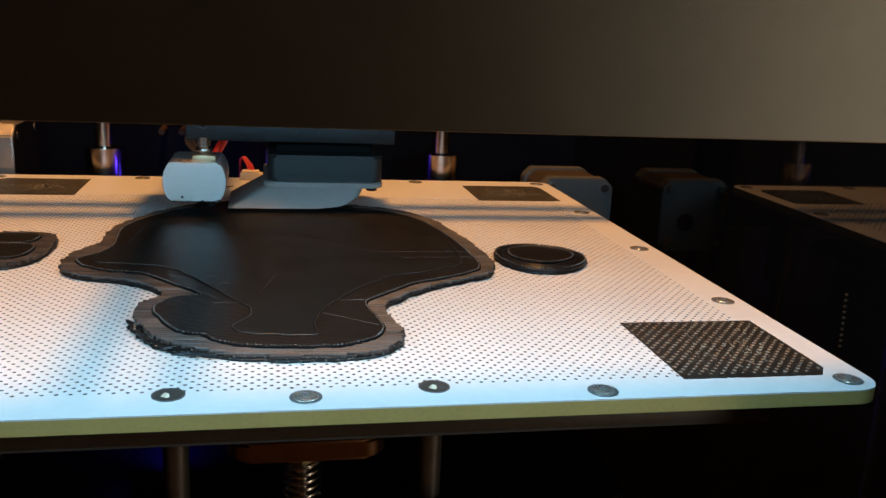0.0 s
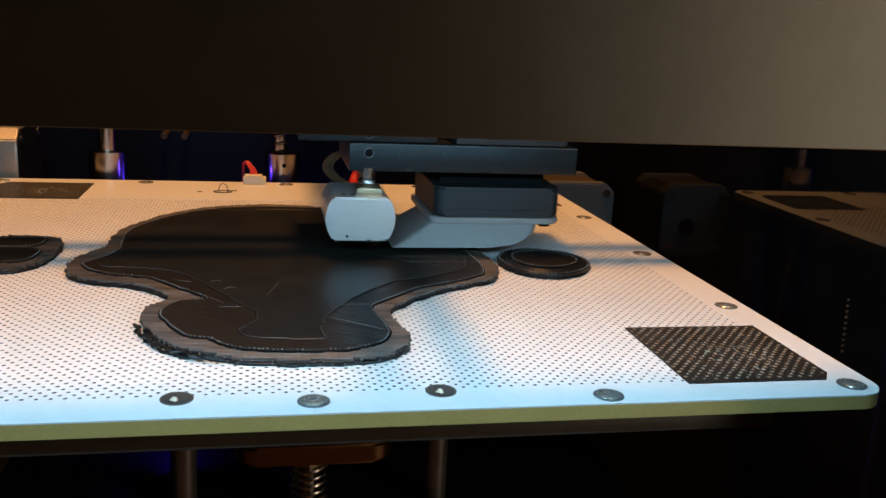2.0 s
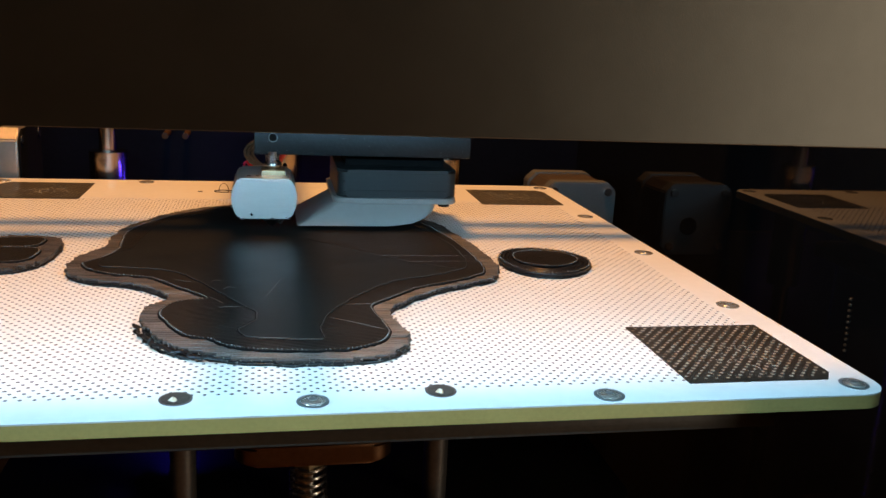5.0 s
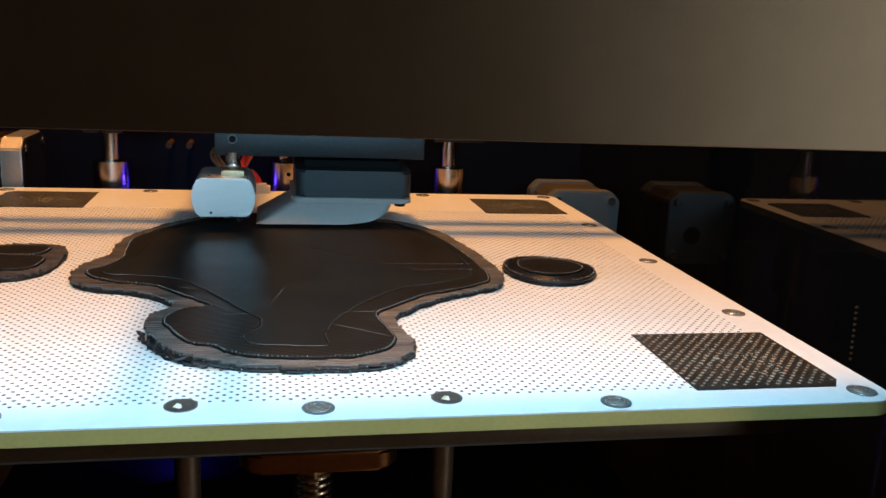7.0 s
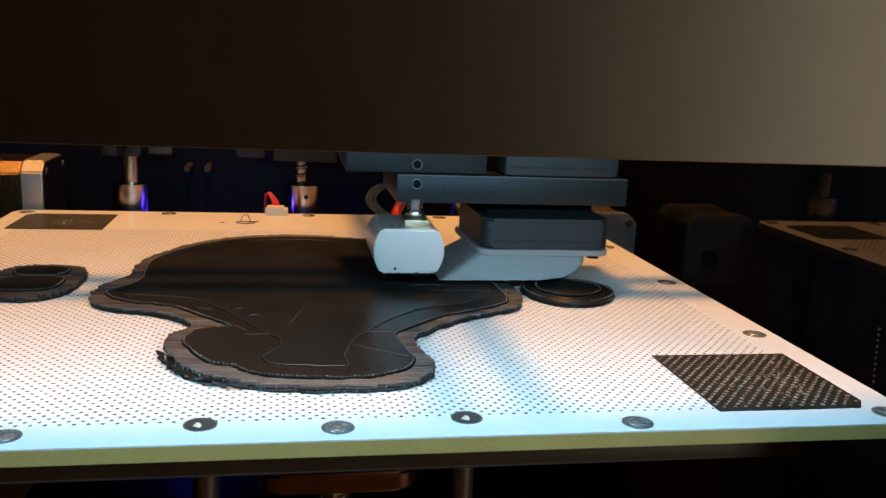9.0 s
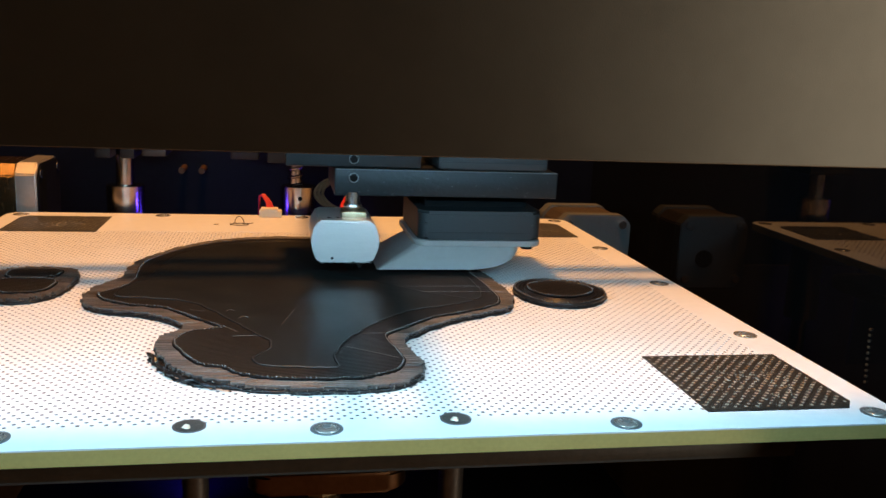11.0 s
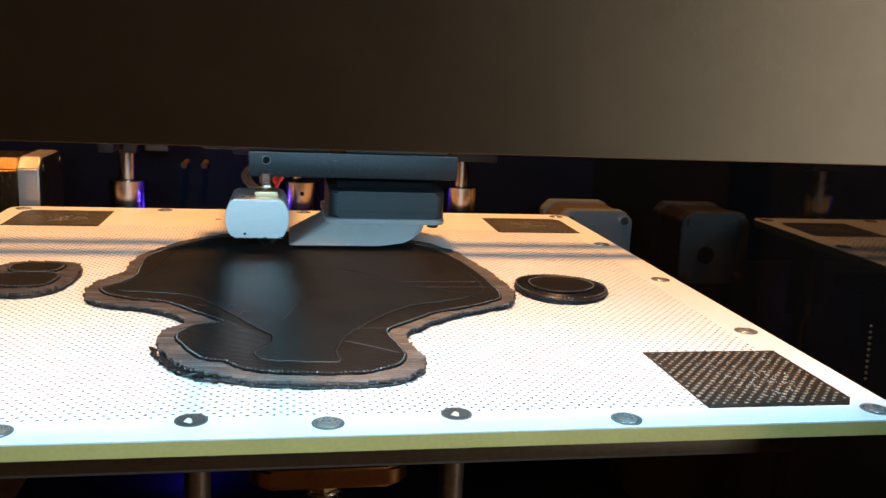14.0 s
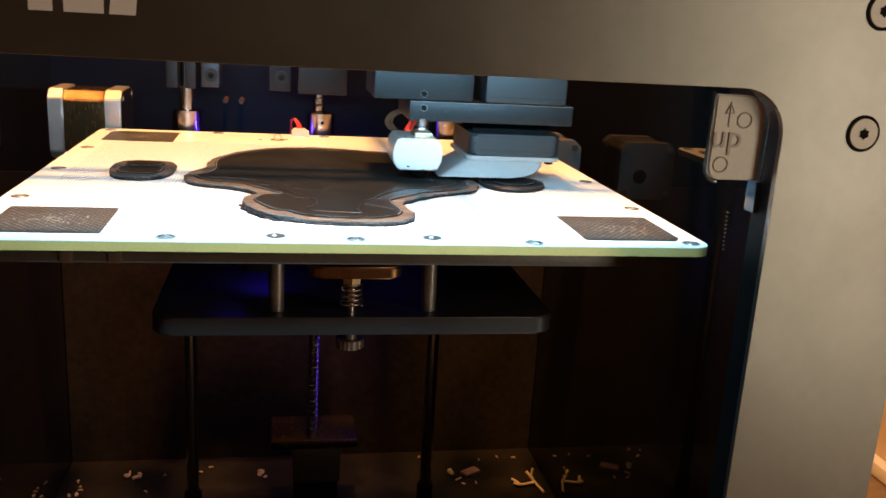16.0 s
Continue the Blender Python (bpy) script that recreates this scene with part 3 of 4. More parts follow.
# ---- printed part ----
OUTLINE = [(-58, -23), (-55.3, -30.5), (-50, -34.3), (-40, -37.8), (-34.5, -42.6), (-30, -49.4), (-33.8, -55.5), (-34.8, -62), (-32.5, -71), (-27, -80), (-19, -86.2), (-9, -89.8), (3, -91.0),
           (12, -90.0), (18, -86.8), (21, -81.5), (21.3, -73.5), (19.8, -65.5), (20, -60), (25, -53.5), (34, -45), (44, -39), (50.5, -34.8), (54.3, -28), (55.2, -20), (54, -5), (50.5, 17), (46, 32.5), (37.5, 45),
           (19, 53.5), (3, 57.5), (-13, 58.2), (-29, 52), (-40, 41), (-48, 26), (-51.8, 13), (-51.6, 0), (-54, -6.5), (-57.2, -14)]
BODY = [(-54, -22), (-51, -27.5), (-44, -32), (-36, -35), (-29, -42.7), (-21.8, -51.2), (-23, -52.8), (-28.1, -54.8), (-30.6, -60.5), (-29.7, -66), (-24.5, -76.5), (-19.5, -79), (-15.5, -83.5), (-9, -86),
        (2, -87.2), (9, -86.4), (15, -82.6), (17.4, -77), (16.8, -70), (15.8, -64), (15.8, -58.8), (21.8, -52.2), (29, -45), (38, -40), (47, -33.8), (49.8, -28), (49.8, -15.4), (48.5, -0.8), (45.5, 16),
        (40.5, 31), (29, 43), (10, 51), (-12, 52.3), (-28, 46), (-40, 33), (-47.5, 17), (-48, 4), (-47.6, -7), (-50, -15), (-53, -19)]
CORE = [(-49.8, -24), (-42.7, -26.2), (-35.6, -28), (-28.5, -32.6), (-19.2, -47.4), (-14.3, -56.6), (-10.1, -64), (-11, -70.3), (-13.6, -75.3), (-10.5, -79.7), (-2, -81.2), (3.4, -80.8), (3.3, -74), (6, -64),
        (10.6, -56.4), (17, -46.8), (24, -39.6), (33, -35.6), (42, -30), (46.2, -23), (46.6, -8), (44, 8), (38, 26), (28, 38), (8, 46), (-12, 47), (-28, 40), (-40, 25), (-43, 6), (-44, -5), (-48, -13)]
RZ = PZ + 0.00006


def smooth_loop(ctrl, per=10):
    return [Vector((p[0] / 1000, p[1] / 1000)) for p in spline([Vector((x, y, 0)) for x, y in ctrl], per)]


def wobbly(loop, amp, rough):
    return inset(loop, 0.0, amp, rough)


def turned(p, a):
    return Vector((p.x * math.cos(a) - p.y * math.sin(a), p.x * math.sin(a) + p.y * math.cos(a)))


def bead_row(loop, gap, r, z, closed=True):
    """Small plastic drops in a row along a loop."""
    bm = bmesh.new()
    n = len(loop)
    left = 0.0
    for i in range(n if closed else n - 1):
        a, b = loop[i], loop[(i + 1) % n]
        l = (b - a).length
        while left < l:
            p = a.lerp(b, left / l)
            bmesh.ops.create_icosphere(bm, subdivisions=1, radius=r * random.uniform(0.7, 1.2), matrix=Matrix.Translation((p.x, p.y, z + random.uniform(-0.00006, 0.00006))))
            left += gap * random.uniform(0.85, 1.15)
        left -= l
    return bm


def printed(name, loop, label, bodies, core=None, tilt=-0.10):
    t = thing(name, 0, 0, 0, label, "print", "prints on the plate")
    # raft: parallel flattened tracks whose ends scallop the border
    bm = bmesh.new()
    spun = [turned(p, -tilt) for p in loop]
    pitch, y = 0.00118, min(p.y for p in spun) + 0.0005
    top = max(p.y for p in spun)
    while tilt and y < top:
        for a, b in spans(spun, y):
            a, b = a + 0.0002 + random.uniform(-0.0005, 0.0003), b - 0.0002 + random.uniform(-0.0003, 0.0005)
            if b - a > 0.0015:
                n = max(2, int((b - a) / 0.006))
                pts = [turned(Vector((a + (b - a) * i / n, y + random.uniform(-0.00006, 0.00006))), tilt) for i in range(n + 1)]
                tube(bm, [(p.x, p.y, RZ + 0.00122 + random.uniform(-0.00010, 0.00010)) for p in pts], 0.00056, 8)
        y += pitch
    # a round print has ring tracks instead
    for k in range(0 if tilt else 5):
        tube(bm, [(p.x, p.y, RZ + 0.00120 + 0.00012 * noise.noise((p.x * 400, p.y * 400, k))) for p in inset(loop, 0.0004 + 0.00105 * k, 0.0003, 300)], 0.00056, 8, True)
    # same plastic: parallel tracks carry the warm reflected light in their colour
    raft = part("raft_surface", bm, M_RAFT if tilt else M_BEAD, t, "raft of parallel tracks with a warm sheen put into its greyish brown" if tilt else "black raft of ring tracks", smooth=60)
    if not tilt:
        part("beaded_edge", bead_row(inset(loop, 0.0004), 0.0011, 0.00034, RZ + 0.0017), M_DROP, t, "row of tiny glossy plastic beads", smooth=70)
    tagged(raft, kind="stuff")
    bm = bmesh.new()
    prism(bm, [tuple(p) for p in inset(loop, 0.0009)], RZ, RZ + 0.0012)
    part("raft_base", bm, M_BEAD, t, smooth=30)
    # outer wall below the tracks
    for lay in range(2):
        bm = bmesh.new()
        w = inset(loop, 0.0003 - 0.0002 * (lay == 0), 0.0006, 330 + 90 * lay)
        tube(bm, [(p.x, p.y, RZ + 0.0003 + 0.00050 * lay + 0.0001 * noise.noise((p.x * 500, p.y * 500, lay))) for p in w], 0.00034, 6, True)
        part("outer_wall", bm, M_BEAD, t, smooth=70)
    for body in bodies:
        bm = bmesh.new()
        prism(bm, [tuple(p) for p in body], RZ + 0.001, RZ + 0.0021)
        part("body", bm, M_BODY, t, "black printed body with fine tracks", smooth=30)
        # black tube painting the shaded gap, and row of drops round the body
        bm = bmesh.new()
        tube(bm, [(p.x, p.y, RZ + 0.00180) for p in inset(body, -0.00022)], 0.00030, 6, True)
        part("shade_gap", bm, M_DARK, t, smooth=70)
        part("beaded_edge", bead_row(body, 0.00095, 0.00030, RZ + 0.0021), M_DROP, t, "row of tiny glossy plastic beads", smooth=70)
    if core:
        bm = bmesh.new()
        cl = wobbly(smooth_loop(core), 0.0006, 260)
        prism(bm, [tuple(p) for p in cl], RZ + 0.0020, RZ + 0.00225)
        part("top_skin", bm, M_SKIN, t, "smooth black top skin of the print", smooth=20)
        bm = bmesh.new()
        prism(bm, [(0.003, 0.005), (0.032, -0.0225), (0.0425, -0.0285), (0.0450, -0.020), (0.0445, -0.004), (0.0405, 0.014), (0.032, 0.031), (0.022, 0.034), (0.012, 0.026)], RZ + 0.00215, RZ + 0.00229)
        part("skin_sector", bm, M_BODY, t, "hatched sector of the top skin", smooth=20)
        # raised seam along the near edge of the skin, sunk where it runs on towards the rear
        n = len(cl)
        near = [p for p in cl[:int(n * 0.60)]]
        bm = bmesh.new()
        tube(bm, [(p.x, p.y, RZ + 0.00228 + 0.0001 * noise.noise((p.x * 700, p.y * 700, 1))) for p in near], 0.00016, 6)
        part("seam", bm, M_LINE, t, "thin raised grey seam", smooth=70)
        bm = bmesh.new()
        tube(bm, [(p.x - 0.0002, p.y + 0.0003, RZ + 0.00218) for p in inset(near, 0.0) if p.x < 0.004], 0.00022, 6)
        part("seam_gap", bm, M_DARK, t, smooth=70)
        bm = bmesh.new()
        tube(bm, [(p.x, p.y, RZ + 0.00222) for p in cl[int(n * 0.60):]], 0.00014, 6)
        part("seam", bm, M_BEAD, t, smooth=70)
    return t


main_loop = wobbly(smooth_loop(OUTLINE, 12), 0.0007, 190)
print_main = printed("printed_plate", main_loop, "flat black plastic print on a raft, half finished", [wobbly(smooth_loop(BODY), 0.0003, 300)], CORE)
for gap, r, z in ((0.0024, 0.00036, 0.00040), (0.0019, 0.00030, 0.00095)):
    front_run = [p for p in inset(main_loop, -0.0001) if p.y < -0.074]
    tagged(part("foot_bead", bead_row(front_run, gap, r, RZ + z, False), M_DROP, print_main, "glossy drops along the raft's foot", smooth=70), kind="stuff")


def ellipse(cx, cy, rx, ry, sq=0.0, n=90):
    out = []
    for i in range(n):
        a = 2 * math.pi * i / n
        k = 1 + sq * math.cos(4 * a) + 0.03 * math.sin(3 * a + cx)
        out.append(Vector(((cx + rx * k * math.cos(a)) / 1000, (cy + ry * k * math.sin(a)) / 1000)))
    return out


printed("printed_disc", ellipse(70.2, -17.4, 13.1, 13.9), "small round black plastic print on a raft", [ellipse(70.5, -16.6, 9.3, 8.6)], None, 0.0)
printed("printed_disc", ellipse(-75.2, -6.6, 12.3, 18.6, -0.05), "small oblong black plastic print with two fields on a raft", [ellipse(-75.4, 1.4, 7.3, 5.6, -0.06), ellipse(-75.4, -12.2, 8.6, 8.0, -0.06)], None, -0.25)


def stray(pts, r, name, mat, label):
    t = thing(name, 0, 0, 0, label, "filament", "stray strings on the print")
    part("strand", tube(bmesh.new(), [(x / 1000, y / 1000, z) for x, y, z in pts], r, 6), mat, t)


TZ = RZ + 0.0024
DASHES = []
for y, x0, x1 in ((-15.4, 23.8, 50.5), (-21.4, 30.0, 50.5)):
    x = x0
    while x < x1:
        l = random.uniform(0.8, 2.6)
        DASHES.append(((x, y, TZ), (x + l, y - 0.1, TZ)))
        x += l + random.uniform(0.5, 1.1)
for pts in (*DASHES, ((5.3, -67.9, TZ), (11, -72, TZ), (16.5, -76.4, TZ)), ((9.1, -58.9, TZ), (15.4, -58.9, TZ)), ((-18.4, -59.9, TZ), (-12.4, -59.7, TZ)), ((-21, -52, TZ), (-17.6, -57, TZ)),
            ((-21.2, -40.2, TZ), (-20.4, -39.4, TZ + 0.0003), (-19.2, -39.2, TZ)), ((-18.0, -46.2, TZ), (-16.8, -45.2, TZ + 0.0003), (-15.4, -45.3, TZ)), ((-30, -38, TZ), (-26, -40, TZ)), ((-8, -52, TZ), (-4.5, -38, TZ))):
    stray(pts, 0.000035, "string", M_STRING, "pale hair-thin plastic string on the black print")
for s in range(4):
    pts = []
    for i in range(16):
        u = i / 15
        q = main_loop[int((0.188 + 0.010 * s + 0.050 * u) * len(main_loop)) % len(main_loop)]
        pts.append((q.x * 1000 - 1.2 - 0.6 * math.sin(2.5 * i + s) * (1 - u), q.y * 1000 - 0.9 - 0.5 * math.cos(1.9 * i + 2 * s), RZ + 0.0004 + 0.0005 * (s % 2) + 0.0003 * math.sin(i * 1.3 + s)))
    stray(pts, 0.00036, "loose_strand", M_BEAD, "loose black strand along the raft edge")

# ---- print head: origin at the lower front corner of the heater block ----
head = thing("print_head", 0, 0, 0, "print head with aluminium block, fan and grey duct", "print head")
bm = bmesh.new()
pr = []
R = 0.0096
for a in np.linspace(-39, 39, 9):
    pr.append((R * math.cos(radians(a)), R * math.sin(radians(a))))
for a in np.linspace(141, 219, 9):
    pr.append((R * math.cos(radians(a)), R * math.sin(radians(a))))
prism(bm, pr, 0.0, 0.024)
bmesh.ops.rotate(bm, verts=bm.verts, matrix=Matrix.Rotation(radians(-90), 3, "X"))
for v in bm.verts:
    v.co.z *= -1
bmesh.ops.translate(bm, verts=bm.verts, vec=(-0.0081, 0, 0.0060))
bmesh.ops.recalc_face_normals(bm, faces=bm.faces)
bmesh.ops.bevel(bm, geom=[e for e in bm.edges if e.calc_face_angle(0) > 0.6], offset=0.0005, segments=2, affect="EDGES")
block = part("heater_block", bm, M_ALU, head, "bright aluminium heater block", smooth=35)
for x, z, r in ((-0.0118, 0.0013, 0.00040), (-0.0100, 0.0123, 0.0006), (-0.0126, 0.0123, 0.0006)):
    bm = bmesh.new()
    rod(bm, (x, -0.00015, z), (x, 0.001, z), r, r, 12) if z < 0.01 else rod(bm, (x, 0.005, z - 0.0015), (x, 0.005, z - 0.0002), r, r, 12)
    part("pin_hole", bm, M_DARK, block)
bm = bmesh.new()
for i in range(7):
    x = -0.0140 + 0.0022 * i + random.uniform(-0.0006, 0.0006)
    bmesh.ops.create_icosphere(bm, subdivisions=2, radius=random.uniform(0.0004, 0.0009), matrix=Matrix.Translation((x, 0.0012, -0.0001)) @ Matrix.Diagonal((1.4, 1, 0.8, 1)))
for i in range(5):
    bmesh.ops.create_icosphere(bm, subdivisions=2, radius=random.uniform(0.0005, 0.0011), matrix=Matrix.Translation((-0.0008 + random.uniform(-0.001, 0.001), 0.001 + 0.001 * i, 0.0008 + random.uniform(-0.0008, 0.0004))))
for i in range(6):
    bmesh.ops.create_icosphere(bm, subdivisions=2, radius=random.uniform(0.0007, 0.0013), matrix=Matrix.Translation((-0.0036 + random.uniform(-0.0014, 0.0014), 0.005 + 0.0012 * i, -0.0010 - random.uniform(0, 0.0016))))
part("burnt_residue", bm, M_NOZZLE, block, "burnt black plastic residue")
bm = bmesh.new()
rod(bm, (-0.0060, 0.012, 0.0), (-0.0060, 0.012, -0.0018), 0.0042, 0.0042, 6)
rod(bm, (-0.0060, 0.012, -0.0018), (-0.0060, 0.012, -0.0047), 0.0034, 0.0007, 20)
part("nozzle", bm, M_NOZZLE, head, "soot-black nozzle")
bm = bmesh.new()
box(bm, -0.0090, 0.005, 0.0118, -0.0019, 0.014, 0.0137, 0.0004)
part("clamp", bm, M_BRASS, head, "pale brass clamp")
bm = bmesh.new()
bmesh.ops.create_uvsphere(bm, u_segments=20, v_segments=10, radius=0.0027, matrix=Matrix.Translation((-0.0056, 0.0095, 0.0149)) @ Matrix.Diagonal((1, 1, 0.75, 1)))
for i in range(8):
    rod(bm, (-0.0057, 0.0095, 0.0150 + 0.0005 * i), (-0.0057, 0.0095, 0.01525 + 0.0005 * i), 0.0020, 0.0022, 20)
    rod(bm, (-0.0057, 0.0095, 0.01525 + 0.0005 * i), (-0.0057, 0.0095, 0.0155 + 0.0005 * i), 0.0022, 0.0020, 20)
part("throat", bm, M_STEEL, head, "threaded steel throat")
bm = bmesh.new()
box(bm, -0.0110, 0.0079, 0.0181, 0.0553, 0.043, 0.0258, 0.0003)
bar = part("carrier_bar", bm, M_BAR, head, "dark anodised carrier bar")
# pale tube adds the bevel highlight along the worn upper edge
bm = bmesh.new()
tube(bm, [(-0.0107, 0.00795, 0.02572), (0.0212, 0.00795, 0.02572), (0.0550, 0.00795, 0.02572)], 0.00016, 6)
part("worn_edge_glint", bm, M_CAP, bar, "bare metal of the worn upper edge with its glint as a pale line")
bm = bmesh.new()
speck = random.Random(11)
for k in range(60):
    x, z = speck.uniform(-0.010, 0.054), 0.0186 + 0.0068 * speck.random() ** 2
    a, l = speck.uniform(-0.5, 0.5), speck.uniform(0.00005, 0.0006) * speck.random()
    tube(bm, [(x, 0.00788, z), (x + l * math.cos(a) + 0.00004, 0.00788, z + l * math.sin(a))], 0.00004, 4)
part("scratching", bm, M_CAP, bar, "fine bare scratches on the bar")
for z in (0.0233, 0.0286):
    bm = bmesh.new()
    y0 = 0.0077 if z < 0.027 else 0.0083
    rod(bm, (-0.0056, y0, z), (-0.0056, y0 + 0.003, z), 0.00135, 0.00135, 24)
    s = part("screw", bm, M_ROD, bar)
    bm = bmesh.new()
    rod(bm, (-0.0056, y0 - 0.0002, z), (-0.0056, y0 + 0.002, z), 0.00118, 0.00118, 16)
    part("socket", bm, M_DARK, s)
    # pale arc paints the bright crescent of light on the screw rim
    bm = bmesh.new()
    tube(bm, [(-0.0056 + 0.00135 * math.cos(a), y0 - 0.0001, z + 0.00135 * math.sin(a)) for a in np.linspace(-2.6, 0.3, 12)], 0.00012, 5)
    part("crescent_glint", bm, M_CAP, s)
bm = bmesh.new()
box(bm, -0.0250, 0.0086, 0.0262, 0.0140, 0.045, 0.0480, 0.0006)
part("carriage_block", bm, M_BAR, head, "dark anodised carriage block")
bm = bmesh.new()
box(bm, 0.0187, 0.0070, 0.0261, 0.0520, 0.041, 0.0480, 0.0015)
upper = part("cooling_fan", bm, M_FAN, head, "dark grey upper fan")
part("fan_lip", box(bmesh.new(), 0.0192, 0.0068, 0.0284, 0.0515, 0.0072, 0.0287), M_BAR, upper)
fan = part("fan_frame", soft_slab(rounded(0.0142, 0.0100, 0.0520, 0.048, 0.0030), 0.0049, 0.0136, 0.0008), M_FAN, head, "black plastic blower fan")
part("fan_rib", box(bmesh.new(), 0.0172, 0.00985, 0.0070, 0.0490, 0.0102, 0.00715), M_BAR, fan)
part("fan_rib", box(bmesh.new(), 0.0172, 0.00985, 0.0124, 0.0490, 0.0102, 0.01252), M_BAR, fan)
for z in (0.0098, 0.0064):
    part("fan_post", rod(bmesh.new(), (0.0163, 0.0098, z), (0.0163, 0.0108, z), 0.0004, 0.0005, 10), M_BAR, fan)
bm = bmesh.new()
for k in range(26):
    x, z = speck.uniform(0.017, 0.050), speck.uniform(0.0058, 0.0128)
    bmesh.ops.create_icosphere(bm, subdivisions=1, radius=speck.uniform(0.00004, 0.00010), matrix=Matrix.Translation((x, 0.00998, z)))
part("dust", bm, M_DUCT, fan, "pale dust specks")
part("spacer", box(bmesh.new(), 0.0172, 0.0190, 0.0134, 0.0490, 0.042, 0.0180), M_DARK, head)
part("duct_rim", soft_slab(rounded(0.0130, 0.0094, 0.0523, 0.0485, 0.0034), 0.0030, 0.0047, 0.0004), M_DUCT, head, "light grey duct rim")
bm = bmesh.new()
levels = []
for k in range(10):
    u = k / 9
    xr = 0.0315 + 0.0141 * math.sqrt(1 - (1 - u) ** 2)
    levels.append([bm.verts.new((x, y, -0.0036 + 0.0066 * u)) for x, y in rounded(0.0017 + 0.0112 * u, 0.0069 + 0.0034 * u, xr, 0.037, 0.0010 + 0.0020 * u)])
for a, b in zip(levels, levels[1:]):
    for i in range(len(a)):
        bm.faces.new((a[i], a[(i + 1) % len(a)], b[(i + 1) % len(a)], b[i]))
bm.faces.new(levels[0][::-1])
bm.faces.new(levels[-1])
bmesh.ops.recalc_face_normals(bm, faces=bm.faces)
part("duct", bm, M_DUCT, head, "light grey tapered air duct", smooth=25)
bm = bmesh.new()
rod(bm, (0.0490, 0.015, 0.0014), (0.0490, 0.015, 0.0031), 0.0018, 0.0018, 14)
part("duct_screw", bm, M_DARK, head)
for dx in (0.0, 0.0013, -0.0012):
    bm = bmesh.new()
    way = ((-0.0085 + dx * 0.3, 0.023, 0.006), (-0.0075 + dx * 0.5, 0.040, 0.0050), (-0.0070 + dx, 0.052, 0.0058), (-0.0115 + dx, 0.0535, 0.0085), (-0.0137 + dx, 0.054, 0.0118), (-0.0115 + dx, 0.0545, 0.0152), (-0.0060 + dx, 0.052, 0.0185), (0.0, 0.044, 0.0268))
    tube(bm, [tuple(v) for v in spline([Vector(q) for q in way], 5, False)], 0.00058, 8)
    part("wire", bm, M_BRAID, head, "braided brown heater lead")
bm = bmesh.new()
tube(bm, [tuple(v) for v in spline([Vector(q) for q in ((-0.0060, 0.023, 0.005), (-0.0058, 0.045, 0.0045), (-0.0045, 0.060, 0.0062), (-0.0010, 0.0605, 0.0130), (0.0010, 0.054, 0.0200), (0.0020, 0.044, 0.0270))], 5, False)], 0.0016, 10)
part("wire", bm, M_RED, head, "red insulation sleeve")

# gantry shafts that carry the head
HZ = 0.2072
xs = thing("cross_shafts", 0, 0, 0, "pair of steel shafts running across the printer", "shaft", "gantry shafts")
for y in (0.013, 0.027):
    part("shaft", rod(bmesh.new(), (-0.150, y, 0), (0.150, y, 0), 0.004), M_SHAFT, xs)
for x in (-0.147, 0.147):
    part("slider", box(bmesh.new(), x - 0.006, 0.006, -0.007, x + 0.006, 0.034, 0.007, 0.001), M_BAR, xs)
ys = thing("long_shafts", 0, 0, 0, "pair of steel shafts running front to back", "shaft", "gantry shafts")
for x in (-0.013, 0.001):
    part("shaft", rod(bmesh.new(), (x, -0.125, 0), (x, 0.178, 0), 0.004), M_SHAFT, ys)
for y in (0.172,):
    part("slider", box(bmesh.new(), -0.020, y - 0.006, -0.007, 0.008, y + 0.006, 0.007, 0.001), M_BAR, ys)

# ---- height axis ----
ZY = 0.130
for x in (-0.0720, 0.0690):
    t = thing("guide_rod", x, ZY, -0.034, "polished upright steel guide rod", "rod", "upright guide rods")
    part("shaft", rod(bmesh.new(), (0, 0, 0.014), (0, 0, 0.280), 0.0036, None, 28), M_SHAFT, t)
    part("foot", rod(bmesh.new(), (0, 0, 0), (0, 0, 0.0145), 0.0050, None, 20), M_DARK, t)
    t2 = thing("linear_bearing", x, ZY, 0.150, "steel linear bearing round the guide rod", "bearing", "linear bearings")
    bm = bmesh.new()
    rod(bm, (0, 0, 0), (0, 0, 0.0590), 0.0076, None, 32)
    for z in (0.0555, 0.0035):
        rod(bm, (0, 0, z), (0, 0, z + 0.0006), 0.0078, None, 32)
    part("sleeve", bm, M_SHAFT, t2)
t = thing("lead_screw", -0.0023, ZY, -0.010, "upright threaded steel lead screw", "screw")
bm = bmesh.new()
rod(bm, (0, 0, 0.02), (0, 0, 0.24), 0.0026, None, 20)
part("core", bm, M_SHAFT, t)
bm = bmesh.new()
tube(bm, [(0.0030 * math.cos(i * math.pi / 5), 0.0030 * math.sin(i * math.pi / 5), 0.022 + 0.00035 * i) for i in range(620)], 0.0007, 5)
part("thread", bm, M_SHAFT, t, smooth=80)
t = thing("screw_nut", -0.001, ZY, 0.150, "steel nut sleeve round the lead screw", "nut")
part("sleeve", rod(bmesh.new(), (0, 0, 0), (0, 0, 0.0600), 0.0077, None, 32), M_SHAFT, t)
part("grub_screw", rod(bmesh.new(), (0.0005, -0.0081, 0.0555), (0.0005, -0.006, 0.0555), 0.0009, None, 10), M_DARK, t)
